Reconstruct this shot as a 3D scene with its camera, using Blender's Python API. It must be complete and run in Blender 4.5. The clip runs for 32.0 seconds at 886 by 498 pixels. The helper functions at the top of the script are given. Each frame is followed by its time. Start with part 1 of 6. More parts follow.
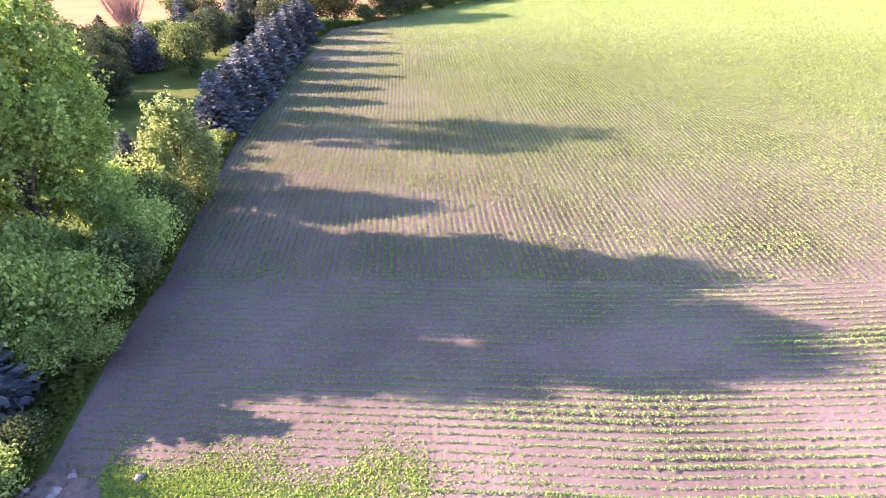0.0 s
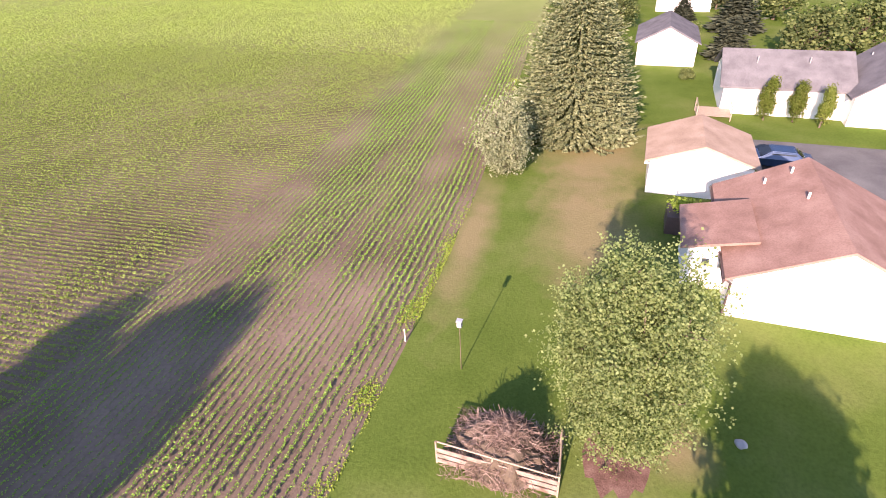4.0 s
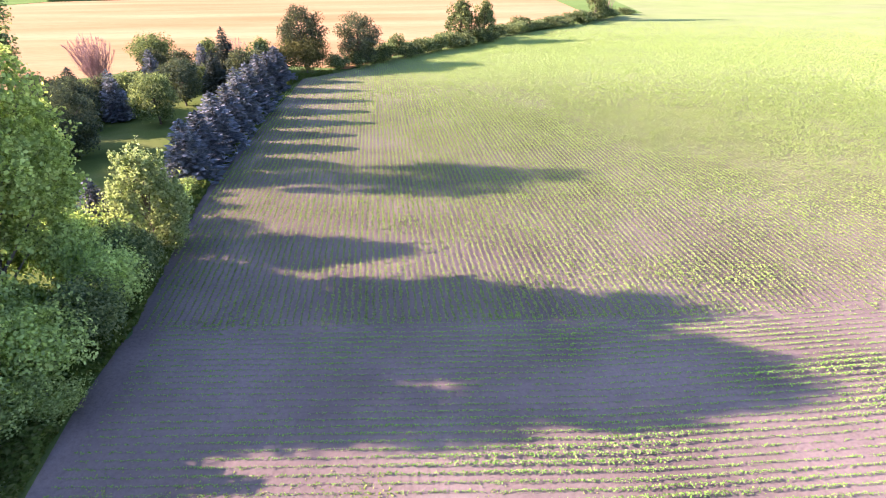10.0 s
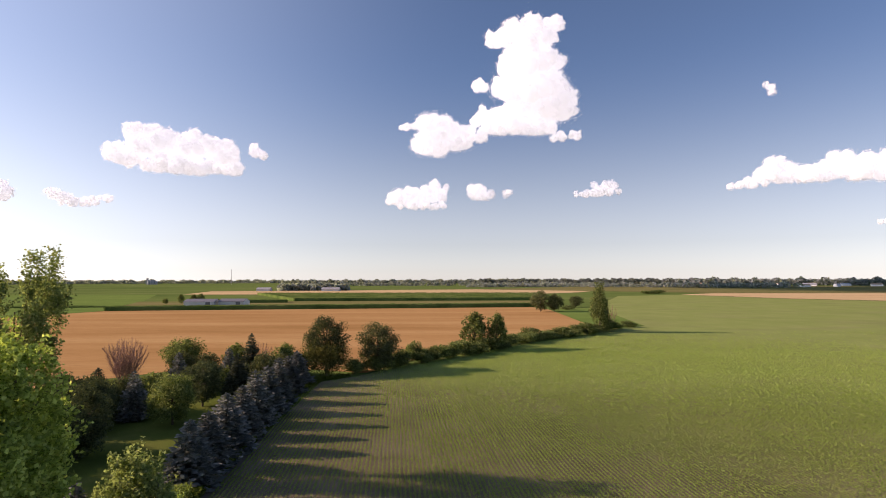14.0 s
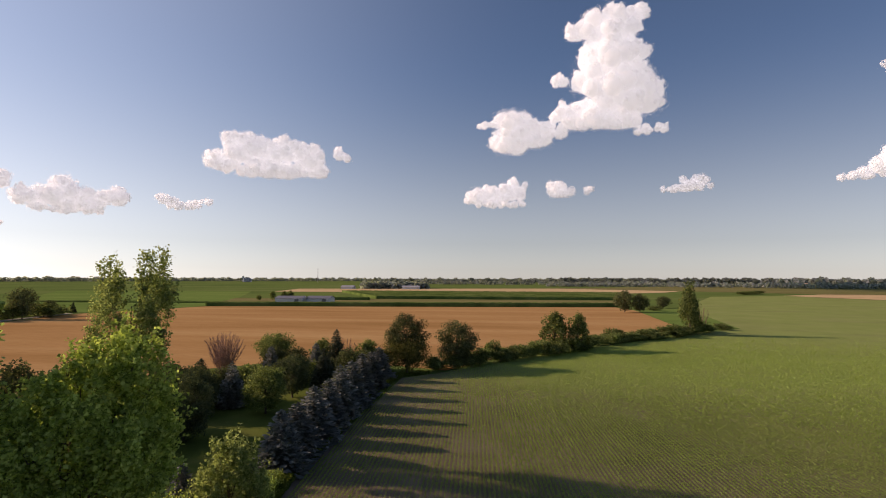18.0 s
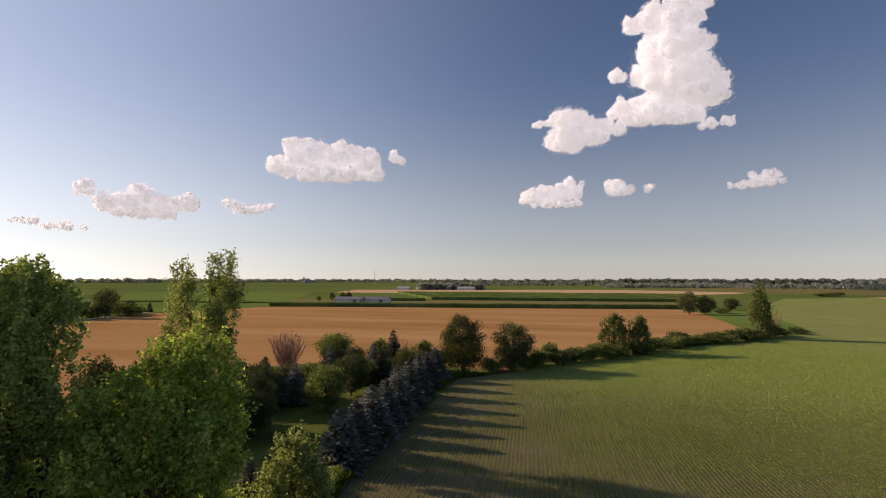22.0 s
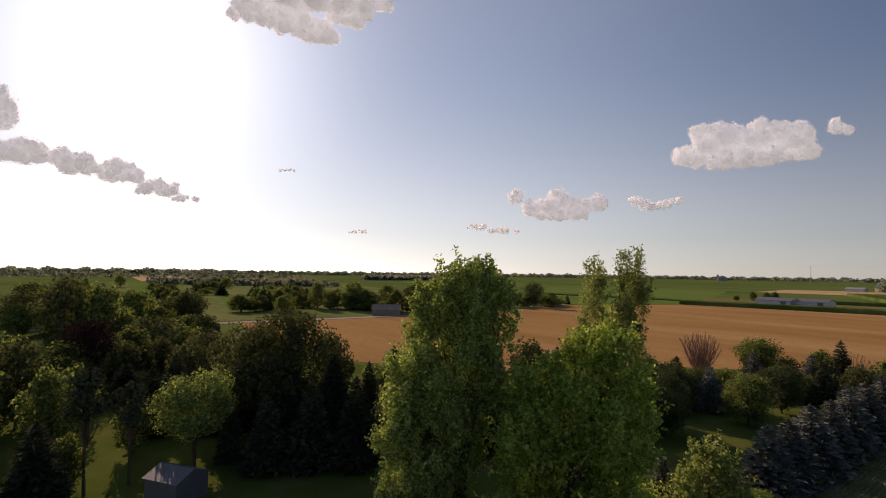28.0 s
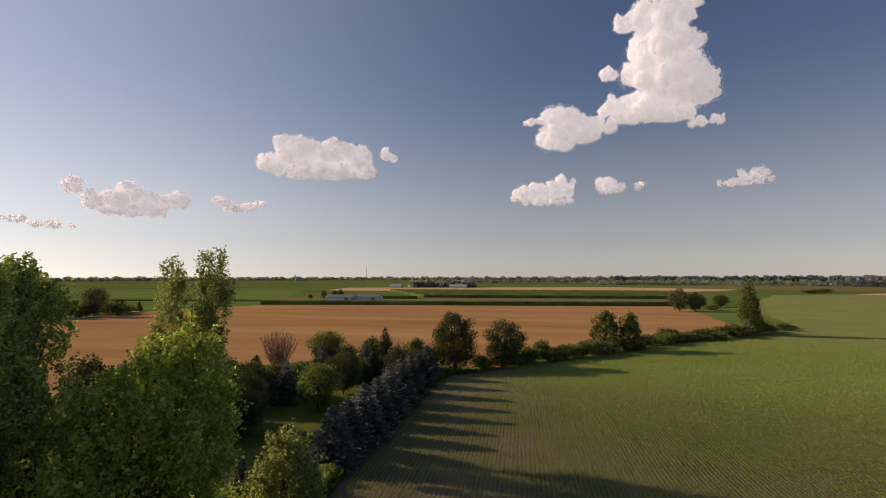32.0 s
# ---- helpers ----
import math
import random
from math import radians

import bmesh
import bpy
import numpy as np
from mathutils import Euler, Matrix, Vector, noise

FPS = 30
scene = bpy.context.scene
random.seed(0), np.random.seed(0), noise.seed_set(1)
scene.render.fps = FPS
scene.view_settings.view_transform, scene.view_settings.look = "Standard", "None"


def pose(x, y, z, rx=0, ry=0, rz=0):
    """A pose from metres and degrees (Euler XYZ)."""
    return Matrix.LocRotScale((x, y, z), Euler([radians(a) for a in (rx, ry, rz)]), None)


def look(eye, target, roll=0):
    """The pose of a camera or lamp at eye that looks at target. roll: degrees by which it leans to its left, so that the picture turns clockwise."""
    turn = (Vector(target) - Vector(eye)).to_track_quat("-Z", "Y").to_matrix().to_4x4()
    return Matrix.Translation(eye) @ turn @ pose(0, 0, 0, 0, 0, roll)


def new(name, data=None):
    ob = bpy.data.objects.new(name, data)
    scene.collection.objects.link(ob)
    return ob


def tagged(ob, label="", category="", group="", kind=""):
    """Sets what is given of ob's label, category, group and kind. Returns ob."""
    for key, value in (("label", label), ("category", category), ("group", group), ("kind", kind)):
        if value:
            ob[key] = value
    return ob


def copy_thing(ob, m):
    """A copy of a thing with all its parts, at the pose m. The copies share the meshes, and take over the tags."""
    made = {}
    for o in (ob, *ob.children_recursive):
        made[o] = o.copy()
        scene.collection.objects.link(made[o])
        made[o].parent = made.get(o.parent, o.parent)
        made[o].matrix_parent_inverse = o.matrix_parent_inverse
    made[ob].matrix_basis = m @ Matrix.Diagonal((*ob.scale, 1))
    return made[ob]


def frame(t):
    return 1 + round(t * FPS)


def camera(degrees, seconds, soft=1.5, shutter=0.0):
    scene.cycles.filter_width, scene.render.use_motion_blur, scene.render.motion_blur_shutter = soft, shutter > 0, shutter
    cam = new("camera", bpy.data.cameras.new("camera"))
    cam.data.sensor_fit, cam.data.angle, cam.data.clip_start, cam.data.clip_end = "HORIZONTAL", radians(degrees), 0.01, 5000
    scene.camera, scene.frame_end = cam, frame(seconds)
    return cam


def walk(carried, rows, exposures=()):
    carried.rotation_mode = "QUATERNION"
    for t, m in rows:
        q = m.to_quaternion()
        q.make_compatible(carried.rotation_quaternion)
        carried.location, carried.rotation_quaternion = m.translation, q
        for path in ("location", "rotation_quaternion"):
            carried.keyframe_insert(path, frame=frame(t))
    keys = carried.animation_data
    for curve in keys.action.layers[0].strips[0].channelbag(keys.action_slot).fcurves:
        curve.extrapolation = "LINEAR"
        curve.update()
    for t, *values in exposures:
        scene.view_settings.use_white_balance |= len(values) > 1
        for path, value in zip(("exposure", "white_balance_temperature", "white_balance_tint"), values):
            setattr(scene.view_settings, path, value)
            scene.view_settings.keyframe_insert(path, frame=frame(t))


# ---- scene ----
# The camera hovers in one place, 17.5 m above the field's corner, and turns.
EYE = (0.0, 0.0, 17.5)
PATH = [
    (0, 56.67, 0.55, 1.27), (0.5, 56.73, 1.00, -10.88), (1, 56.64, 1.48, -25.07), (1.5, 56.19, 1.77, -38.55),
    (2, 56.07, 1.96, -52.98), (2.5, 55.82, 2.19, -64.61), (3, 55.58, 2.49, -71.96), (3.5, 55.68, 2.69, -74.20),
    (4, 56.05, 2.67, -70.66), (4.5, 56.62, 2.37, -60.70), (5, 57.24, 1.70, -44.59), (5.5, 57.61, 1.07, -29.15),
    (6, 57.67, 0.61, -14.74), (6.5, 57.56, 0.18, -4.94), (7, 57.44, 0.12, -3.47), (7.5, 57.35, 0.20, -3.36),
    (8, 57.34, 0.34, -3.08), (8.5, 57.42, 0.45, -2.73), (9, 57.41, 0.51, -2.57), (9.5, 58.62, 0.56, -2.29),
    (10, 61.20, 0.55, -1.91), (10.5, 65.18, 0.58, -1.66), (11, 70.06, 0.54, -1.38), (11.5, 76.24, 0.44, -1.07),
    (12, 82.41, 0.32, -0.65), (12.5, 87.13, 0.19, -0.42), (13, 90.13, 0.13, -0.43), (13.5, 92.12, 0.10, -0.32),
    (14, 93.26, 0.10, -0.25), (14.5, 93.60, 0.09, -0.23), (16.5, 93.33, 0.12, -0.49), (17, 93.32, 0.06, 0.44),
    (17.5, 93.25, -0.02, 3.85), (18, 93.12, -0.14, 8.22), (18.5, 93.21, -0.21, 10.39), (19, 93.15, -0.22, 11.21),
    (19.5, 93.07, -0.20, 11.34), (20, 92.96, -0.16, 11.53), (20.5, 93.16, -0.12, 11.85), (21, 93.12, -0.09, 11.97),
    (21.5, 93.21, -0.09, 12.60), (22, 93.23, -0.07, 14.17), (22.5, 93.10, -0.06, 16.90), (23, 93.19, -0.11, 20.78),
    (23.5, 93.09, -0.24, 25.60), (24, 93.01, -0.33, 31.54), (24.5, 92.94, -0.42, 38.09), (25, 92.76, -0.53, 43.99),
    (25.5, 92.63, -0.60, 48.43), (26, 92.70, -0.61, 51.72), (26.5, 92.59, -0.69, 54.44), (27, 92.51, -0.82, 56.15),
    (27.5, 92.50, -0.81, 56.77), (28, 92.53, -0.76, 56.24), (28.5, 92.58, -0.76, 54.48), (29, 92.75, -0.71, 51.66),
    (29.5, 92.83, -0.56, 47.77), (30, 92.84, -0.45, 43.08), (30.5, 92.86, -0.37, 37.31), (31, 92.85, -0.22, 30.48),
    (31.5, 92.82, -0.08, 22.42), (32, 92.98, 0.07, 13.30),
]

# seconds, stops, white balance and tint
EXPOSURES = [(0.0, 2.66, 5950, 57), (1.0, 2.48, 6050, 54), (2.5, 2.20, 6100, 50), (4.5, 1.58, 6900, 41), (6.0, 1.88, 6500, 41), (7.0, 2.14, 6300, 42), (9.0, 2.46, 5950, 54), (10.0, 2.50, 5900, 53), (11.0, 2.20, 6500, 44), (12.0, 1.72, 6600, 40),
             (13.0, 1.10, 6950, 40), (14.0, 0.54, 7350, 38), (15.0, 0.27, 7450, 36), (19.0, 0.07, 7500, 36), (24.0, -0.10, 7600, 36), (26.0, -0.22, 7650, 36), (28.5, -0.42, 7700, 36), (30.0, -0.54, 7700, 39), (31.0, -0.50, 7700, 39), (32.0, -0.22, 7800, 36)]
cam = camera(79.8, 32.0, soft=1.0)
walk(cam, [(t, pose(*EYE, rx, ry, rz)) for t, rx, ry, rz in PATH], EXPOSURES)

# ---- light: a low western sun and a clear summer sky ----
SUN_AZ, SUN_EL = radians(-86.4), radians(21.8)
TO_SUN = Vector((math.sin(SUN_AZ) * math.cos(SUN_EL), math.cos(SUN_AZ) * math.cos(SUN_EL), math.sin(SUN_EL)))
world = bpy.data.worlds.new("sky")
scene.world = world
world.use_nodes = True
sky = world.node_tree.nodes.new("ShaderNodeTexSky")
sky.sky_type, sky.sun_disc, sky.sun_elevation, sky.sun_rotation = "NISHITA", False, SUN_EL, SUN_AZ
sky.air_density, sky.dust_density, sky.ozone_density, sky.altitude = 0.9, 0.3, 0.9, 800.0
wn, wl = world.node_tree.nodes, world.node_tree.links
ray = wn.new("ShaderNodeTexCoord").outputs["Generated"]
# summer haze: paler towards the horizon, brighter round the sun
height = wn.new("ShaderNodeSeparateXYZ")
wl.new(ray, height.inputs[0])
pale = wn.new("ShaderNodeMapRange")
pale.interpolation_type = "SMOOTHSTEP"
pale.inputs[1].default_value, pale.inputs[2].default_value, pale.inputs[3].default_value, pale.inputs[4].default_value = -0.02, 0.40, 0.36, 1.10
wl.new(height.outputs[2], pale.inputs[0])
haze = wn.new("ShaderNodeHueSaturation")
wl.new(sky.outputs[0], haze.inputs["Color"]), wl.new(pale.outputs[0], haze.inputs["Saturation"])
toward = wn.new("ShaderNodeVectorMath")
toward.operation = "DOT_PRODUCT"
toward.inputs[1].default_value = TO_SUN
wl.new(ray, toward.inputs[0])
lift = wn.new("ShaderNodeMapRange")
lift.inputs[1].default_value, lift.inputs[2].default_value, lift.inputs[3].default_value, lift.inputs[4].default_value = 0.1, 1.0, 0.0, 1.0
wl.new(toward.outputs["Value"], lift.inputs[0])
glow = wn.new("ShaderNodeMath")
glow.operation = "POWER"
glow.inputs[1].default_value = 2.0
wl.new(lift.outputs[0], glow.inputs[0])
near_sun = wn.new("ShaderNodeMath")
near_sun.operation = "POWER"
near_sun.inputs[1].default_value = 32.0
wl.new(lift.outputs[0], near_sun.inputs[0])
halo = wn.new("ShaderNodeMath")
halo.operation = "MULTIPLY_ADD"
halo.inputs[1].default_value = 2.4
wl.new(near_sun.outputs[0], halo.inputs[0]), wl.new(glow.outputs[0], halo.inputs[2])
veil = wn.new("ShaderNodeMix")
veil.data_type, veil.blend_type, veil.clamp_factor = "RGBA", "ADD", False
veil.inputs[7].default_value = (3.75, 3.70, 3.58, 1)
wl.new(halo.outputs[0], veil.inputs[0]), wl.new(haze.outputs[0], veil.inputs[6])
cool = wn.new("ShaderNodeMix")
cool.data_type, cool.blend_type = "RGBA", "MULTIPLY"
cool.inputs[0].default_value, cool.inputs[7].default_value = 1.0, (0.785, 0.98, 1.03, 1)
wl.new(veil.outputs[2], cool.inputs[6]), wl.new(cool.outputs[2], wn["Background"].inputs[0])
wn["Background"].inputs[1].default_value = 0.089
sun_data = bpy.data.lights.new("sun", "SUN")
sun_data.energy, sun_data.angle, sun_data.color = 4.8, radians(0.55), (1.0, 0.85, 0.66)
sun = new("sun", sun_data)
sun.matrix_world = look(TO_SUN * 50, (0, 0, 0))

# ---- materials ----
def nodes_of(name):
    m = bpy.data.materials.new(name)
    m.use_nodes = True
    nt = m.node_tree
    return m, nt, nt.nodes, nt.links, nt.nodes["Principled BSDF"]


def ramp_node(ns, stops):
    r = ns.new("ShaderNodeValToRGB")
    r.color_ramp.elements[0].position, r.color_ramp.elements[0].color = stops[0][0], (*stops[0][1], 1)
    r.color_ramp.elements[1].position, r.color_ramp.elements[1].color = stops[-1][0], (*stops[-1][1], 1)
    for p, c in stops[1:-1]:
        e = r.color_ramp.elements.new(p)
        e.color = (*c, 1)
    return r


def noise_node(ns, ls, where, scale, detail=5.0, rough=0.6, stretch=None):
    n = ns.new("ShaderNodeTexNoise")
    n.inputs["Scale"].default_value, n.inputs["Detail"].default_value, n.inputs["Roughness"].default_value = scale, detail, rough
    if stretch:
        mp = ns.new("ShaderNodeMapping")
        mp.inputs["Scale"].default_value = stretch
        ls.new(where, mp.inputs[0])
        where = mp.outputs[0]
    ls.new(where, n.inputs["Vector"])
    return n.outputs["Fac"]


def mixed(ns, ls, fac, a, b, kind="MIX"):
    x = ns.new("ShaderNodeMix")
    x.data_type, x.blend_type = "RGBA", kind
    for value, slot in ((fac, 0), (a, 6), (b, 7)):
        if hasattr(value, "links"):
            ls.new(value, x.inputs[slot])
        elif slot == 0:
            x.inputs[0].default_value = value
        else:
            x.inputs[slot].default_value = (*value, 1)
    return x.outputs[2]


def surface(name, dark, mid, light, big=0.3, small=8.0, rough=0.85, bump=0.3, depth=0.02, stretch=None, stretch_big=None, mottling=0.5, spec=0.0):
    """Two scales of colour and a bump, in world metres."""
    m, nt, ns, ls, bs = nodes_of(name)
    pos = ns.new("ShaderNodeNewGeometry").outputs["Position"]
    n1 = noise_node(ns, ls, pos, big, 4, 0.55, stretch_big or stretch)
    n2 = noise_node(ns, ls, pos, small, 6, 0.65, stretch)
    r1 = ramp_node(ns, [(0.3, dark), (0.5, mid), (0.72, light)])
    r2 = ramp_node(ns, [(0.25, (0.55, 0.55, 0.55)), (0.5, (1, 1, 1)), (0.78, (1.35, 1.35, 1.35))])
    ls.new(n1, r1.inputs[0]), ls.new(n2, r2.inputs[0])
    ls.new(mixed(ns, ls, mottling, r1.outputs[0], r2.outputs[0], "MULTIPLY"), bs.inputs["Base Color"])
    bs.inputs["Roughness"].default_value, bs.inputs["Specular IOR Level"].default_value = rough, spec
    if bump:
        b = ns.new("ShaderNodeBump")
        b.inputs["Strength"].default_value, b.inputs["Distance"].default_value = bump, depth
        ls.new(n2, b.inputs["Height"]), ls.new(b.outputs[0], bs.inputs["Normal"])
    return m


def leafy(name, stops, through_light=0.36, rough=0.7, tree_shift=0.25):
    """Leaves: each leaf its own shade, some light shines through."""
    m, nt, ns, ls, bs = nodes_of(name)
    geo, info = ns.new("ShaderNodeNewGeometry"), ns.new("ShaderNodeObjectInfo")
    patch = noise_node(ns, ls, geo.outputs["Position"], 0.9, 3)
    mx = ns.new("ShaderNodeMath")
    mx.operation = "MULTIPLY_ADD"
    ls.new(geo.outputs["Random Per Island"], mx.inputs[0])
    mx.inputs[1].default_value = 0.6
    sub = ns.new("ShaderNodeMath")
    sub.operation = "MULTIPLY"
    ls.new(patch, sub.inputs[0])
    sub.inputs[1].default_value = 0.4
    ls.new(sub.outputs[0], mx.inputs[2])
    r = ramp_node(ns, stops)
    ls.new(mx.outputs[0], r.inputs[0])
    hs = ns.new("ShaderNodeHueSaturation")
    va = ns.new("ShaderNodeMapRange")
    va.inputs[3].default_value, va.inputs[4].default_value = 1 - tree_shift, 1 + tree_shift
    ls.new(info.outputs["Random"], va.inputs[0]), ls.new(va.outputs[0], hs.inputs["Value"])
    ls.new(r.outputs[0], hs.inputs["Color"])
    col = hs.outputs[0]
    ls.new(col, bs.inputs["Base Color"])
    bs.inputs["Roughness"].default_value, bs.inputs["Specular IOR Level"].default_value = rough, 0.0
    tr, mixer = ns.new("ShaderNodeBsdfTranslucent"), ns.new("ShaderNodeMixShader")
    ls.new(mixed(ns, ls, 1.0, col, (1.45, 1.5, 0.85), "MULTIPLY"), tr.inputs[0])
    mixer.inputs[0].default_value = through_light
    ls.new(bs.outputs[0], mixer.inputs[1]), ls.new(tr.outputs[0], mixer.inputs[2])
    ls.new(mixer.outputs[0], ns["Material Output"].inputs[0])
    return m


def plain(name, colour, rough=0.6, metal=0.0, grain=0.12, scale=6.0, bump=0.0):
    m, nt, ns, ls, bs = nodes_of(name)
    pos = ns.new("ShaderNodeTexCoord").outputs["Object"]
    n = noise_node(ns, ls, pos, scale, 5)
    lo, hi = tuple(c * (1 - grain) for c in colour), tuple(min(1, c * (1 + grain)) for c in colour)
    r = ramp_node(ns, [(0.3, lo), (0.7, hi)])
    ls.new(n, r.inputs[0]), ls.new(r.outputs[0], bs.inputs["Base Color"])
    bs.inputs["Roughness"].default_value, bs.inputs["Metallic"].default_value = rough, metal
    if bump:
        b = ns.new("ShaderNodeBump")
        b.inputs["Strength"].default_value, b.inputs["Distance"].default_value = bump, 0.02
        ls.new(n, b.inputs["Height"]), ls.new(b.outputs[0], bs.inputs["Normal"])
    return m


M_SOIL = surface("tilled_soil", (0.20, 0.165, 0.14), (0.30, 0.25, 0.215), (0.38, 0.32, 0.275), 0.12, 5.0, 0.95, 0.6, 0.05)


def field_material():
    """Soil that the young crop hides more and more up the field."""
    m = surface("soybean_field", (0.126, 0.095, 0.072), (0.180, 0.138, 0.104), (0.236, 0.182, 0.140), 0.12, 5.0, 0.95, 0.6, 0.05)
    ns, ls, bs = m.node_tree.nodes, m.node_tree.links, m.node_tree.nodes["Principled BSDF"]
    soil = bs.inputs["Base Color"].links[0].from_socket
    pos = ns.new("ShaderNodeNewGeometry").outputs["Position"]
    reach = ns.new("ShaderNodeVectorMath")
    reach.operation = "LENGTH"
    ls.new(pos, reach.inputs[0])
    far = ns.new("ShaderNodeMapRange")
    far.interpolation_type = "SMOOTHSTEP"
    far.inputs[1].default_value, far.inputs[2].default_value, far.inputs[3].default_value, far.inputs[4].default_value = 28, 120, 0.0, 0.96
    ls.new(reach.outputs["Value"], far.inputs[0])
    # thin stands show as long pale streaks
    streak = ramp_node(ns, [(0.30, (0.72, 0.72, 0.72)), (0.52, (1, 1, 1))])
    ls.new(noise_node(ns, ls, pos, 0.02, 5, 0.6, (1, 3.5, 1)), streak.inputs[0])
    cov = mixed(ns, ls, 1.0, far.outputs[0], streak.outputs[0], "MULTIPLY")
    # the crop stands thin beside the trees
    sep, beside = ns.new("ShaderNodeSeparateXYZ"), ns.new("ShaderNodeMapRange")
    ls.new(pos, sep.inputs[0]), ls.new(sep.outputs[0], beside.inputs[0])
    beside.inputs[1].default_value, beside.inputs[2].default_value, beside.inputs[3].default_value = -20, 4, 0.1
    cov = mixed(ns, ls, 1.0, cov, beside.outputs[0], "MULTIPLY")
    tint = ramp_node(ns, [(0.3, (0.184, 0.244, 0.073)), (0.5, (0.212, 0.272, 0.084)), (0.75, (0.254, 0.298, 0.108))])
    ls.new(noise_node(ns, ls, pos, 0.05, 6, 0.7), tint.inputs[0])
    ls.new(mixed(ns, ls, cov, soil, tint.outputs[0]), bs.inputs["Base Color"])
    return m


M_FIELD = field_material()
# yard grass, darker than M_LAWN: the trees' shade is partly in its colour
M_GRASS = surface("tree_shaded_grass", (0.068, 0.096, 0.020), (0.096, 0.128, 0.029), (0.140, 0.152, 0.047), 0.11, 7.0, 0.9, 0.5, 0.05)


def lawn_material():
    """Mown grass, worn and dry in two places."""
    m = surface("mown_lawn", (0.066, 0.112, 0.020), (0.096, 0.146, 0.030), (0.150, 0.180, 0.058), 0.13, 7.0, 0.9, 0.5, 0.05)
    ns, ls, bs = m.node_tree.nodes, m.node_tree.links, m.node_tree.nodes["Principled BSDF"]
    col = bs.inputs["Base Color"].links[0].from_socket
    pos = ns.new("ShaderNodeNewGeometry").outputs["Position"]
    rag = noise_node(ns, ls, pos, 0.5, 5, 0.6)
    for centre, size, turn in (((29.0, 1.7, 0), (9.5, 3.5, 1), 8), ((26.6, 8.25, 0), (9.8, 1.45, 1), 6), ((14.0, -3.3, 0), (1.6, 1.6, 1), 0), ((40.0, 2.0, 0), (9.0, 5.0, 1), 0)):
        mp = ns.new("ShaderNodeMapping")
        mp.vector_type = "TEXTURE"
        mp.inputs[1].default_value, mp.inputs[2].default_value, mp.inputs[3].default_value = centre, (0, 0, radians(turn)), size
        ls.new(pos, mp.inputs[0])
        ln = ns.new("ShaderNodeVectorMath")
        ln.operation = "LENGTH"
        ls.new(mp.outputs[0], ln.inputs[0])
        ad = ns.new("ShaderNodeMath")
        ad.operation = "MULTIPLY_ADD"
        ls.new(rag, ad.inputs[0])
        ad.inputs[1].default_value = 1.1
        ls.new(ln.outputs["Value"], ad.inputs[2])
        cv = ramp_node(ns, [(0.95, (0.72, 0.72, 0.72)), (1.0, (0.75, 0.75, 0.75))])
        cv.color_ramp.elements[0].position, cv.color_ramp.elements[1].position = 0.5, 1.0
        cv.color_ramp.elements[1].color = (0, 0, 0, 1)
        half = ns.new("ShaderNodeMath")
        half.operation = "MULTIPLY"
        half.inputs[1].default_value = 0.6
        ls.new(ad.outputs[0], half.inputs[0]), ls.new(half.outputs[0], cv.inputs[0])
        col = mixed(ns, ls, cv.outputs[0], col, (0.265, 0.208, 0.118))
    ls.new(col, bs.inputs["Base Color"])
    return m


M_LAWN = lawn_material()
M_PLAIN = surface("far_farmland", (0.07, 0.115, 0.035), (0.11, 0.165, 0.045), (0.15, 0.185, 0.07), 0.004, 0.08, 0.95, 0, 0, stretch=(1, 3, 1))
M_WHEAT = surface("ripe_wheat", (0.314, 0.179, 0.070), (0.382, 0.224, 0.093), (0.446, 0.285, 0.127), 0.02, 0.9, 0.9, 0.5, 0.2, stretch=(0.25, 1, 1), stretch_big=(0.35, 2.2, 1), mottling=0.35)
M_TAN = surface("stubble_field", (0.42, 0.30, 0.16), (0.50, 0.37, 0.20), (0.55, 0.41, 0.24), 0.01, 0.3, 0.95, 0, 0, stretch=(0.3, 2, 1))
M_BEANGREEN = surface("bright_green_field", (0.10, 0.165, 0.04), (0.125, 0.20, 0.05), (0.155, 0.22, 0.06), 0.012, 0.2, 0.9, 0, 0, stretch=(0.4, 2, 1))
# muted green with the distance haze painted into it
M_PASTURE = surface("hazy_pasture", (0.125, 0.165, 0.055), (0.16, 0.20, 0.07), (0.215, 0.235, 0.095), 0.01, 0.15, 0.95, 0, 0, stretch=(0.5, 2, 1))
M_OLIVE = surface("olive_crop", (0.13, 0.135, 0.05), (0.17, 0.165, 0.065), (0.21, 0.19, 0.085), 0.012, 0.3, 0.9, 0, 0, stretch=(0.3, 2, 1))
M_CORN = surface("corn_leaves", (0.045, 0.08, 0.02), (0.085, 0.13, 0.035), (0.14, 0.17, 0.055), 0.05, 1.6, 0.8, 0.8, 0.4)
M_ASPHALT = surface("asphalt", (0.10, 0.10, 0.10), (0.14, 0.14, 0.138), (0.18, 0.18, 0.175), 0.3, 14, 0.9, 0.2, 0.01)
M_GRAVEL = surface("gravel_track", (0.30, 0.27, 0.22), (0.40, 0.36, 0.30), (0.46, 0.42, 0.36), 0.6, 10, 0.95, 0.4, 0.03)
M_BARK = surface("bark", (0.07, 0.055, 0.04), (0.12, 0.095, 0.07), (0.19, 0.155, 0.12), 1.2, 14, 0.95, 0.8, 0.03, stretch=(1, 1, 0.25))
M_TWIG = surface("bare_twigs", (0.20, 0.12, 0.095), (0.29, 0.18, 0.145), (0.36, 0.23, 0.19), 1.5, 14, 0.95)
M_BRUSH = surface("dead_brush", (0.15, 0.105, 0.085), (0.28, 0.205, 0.17), (0.42, 0.325, 0.27), 2.5, 20, 0.95)
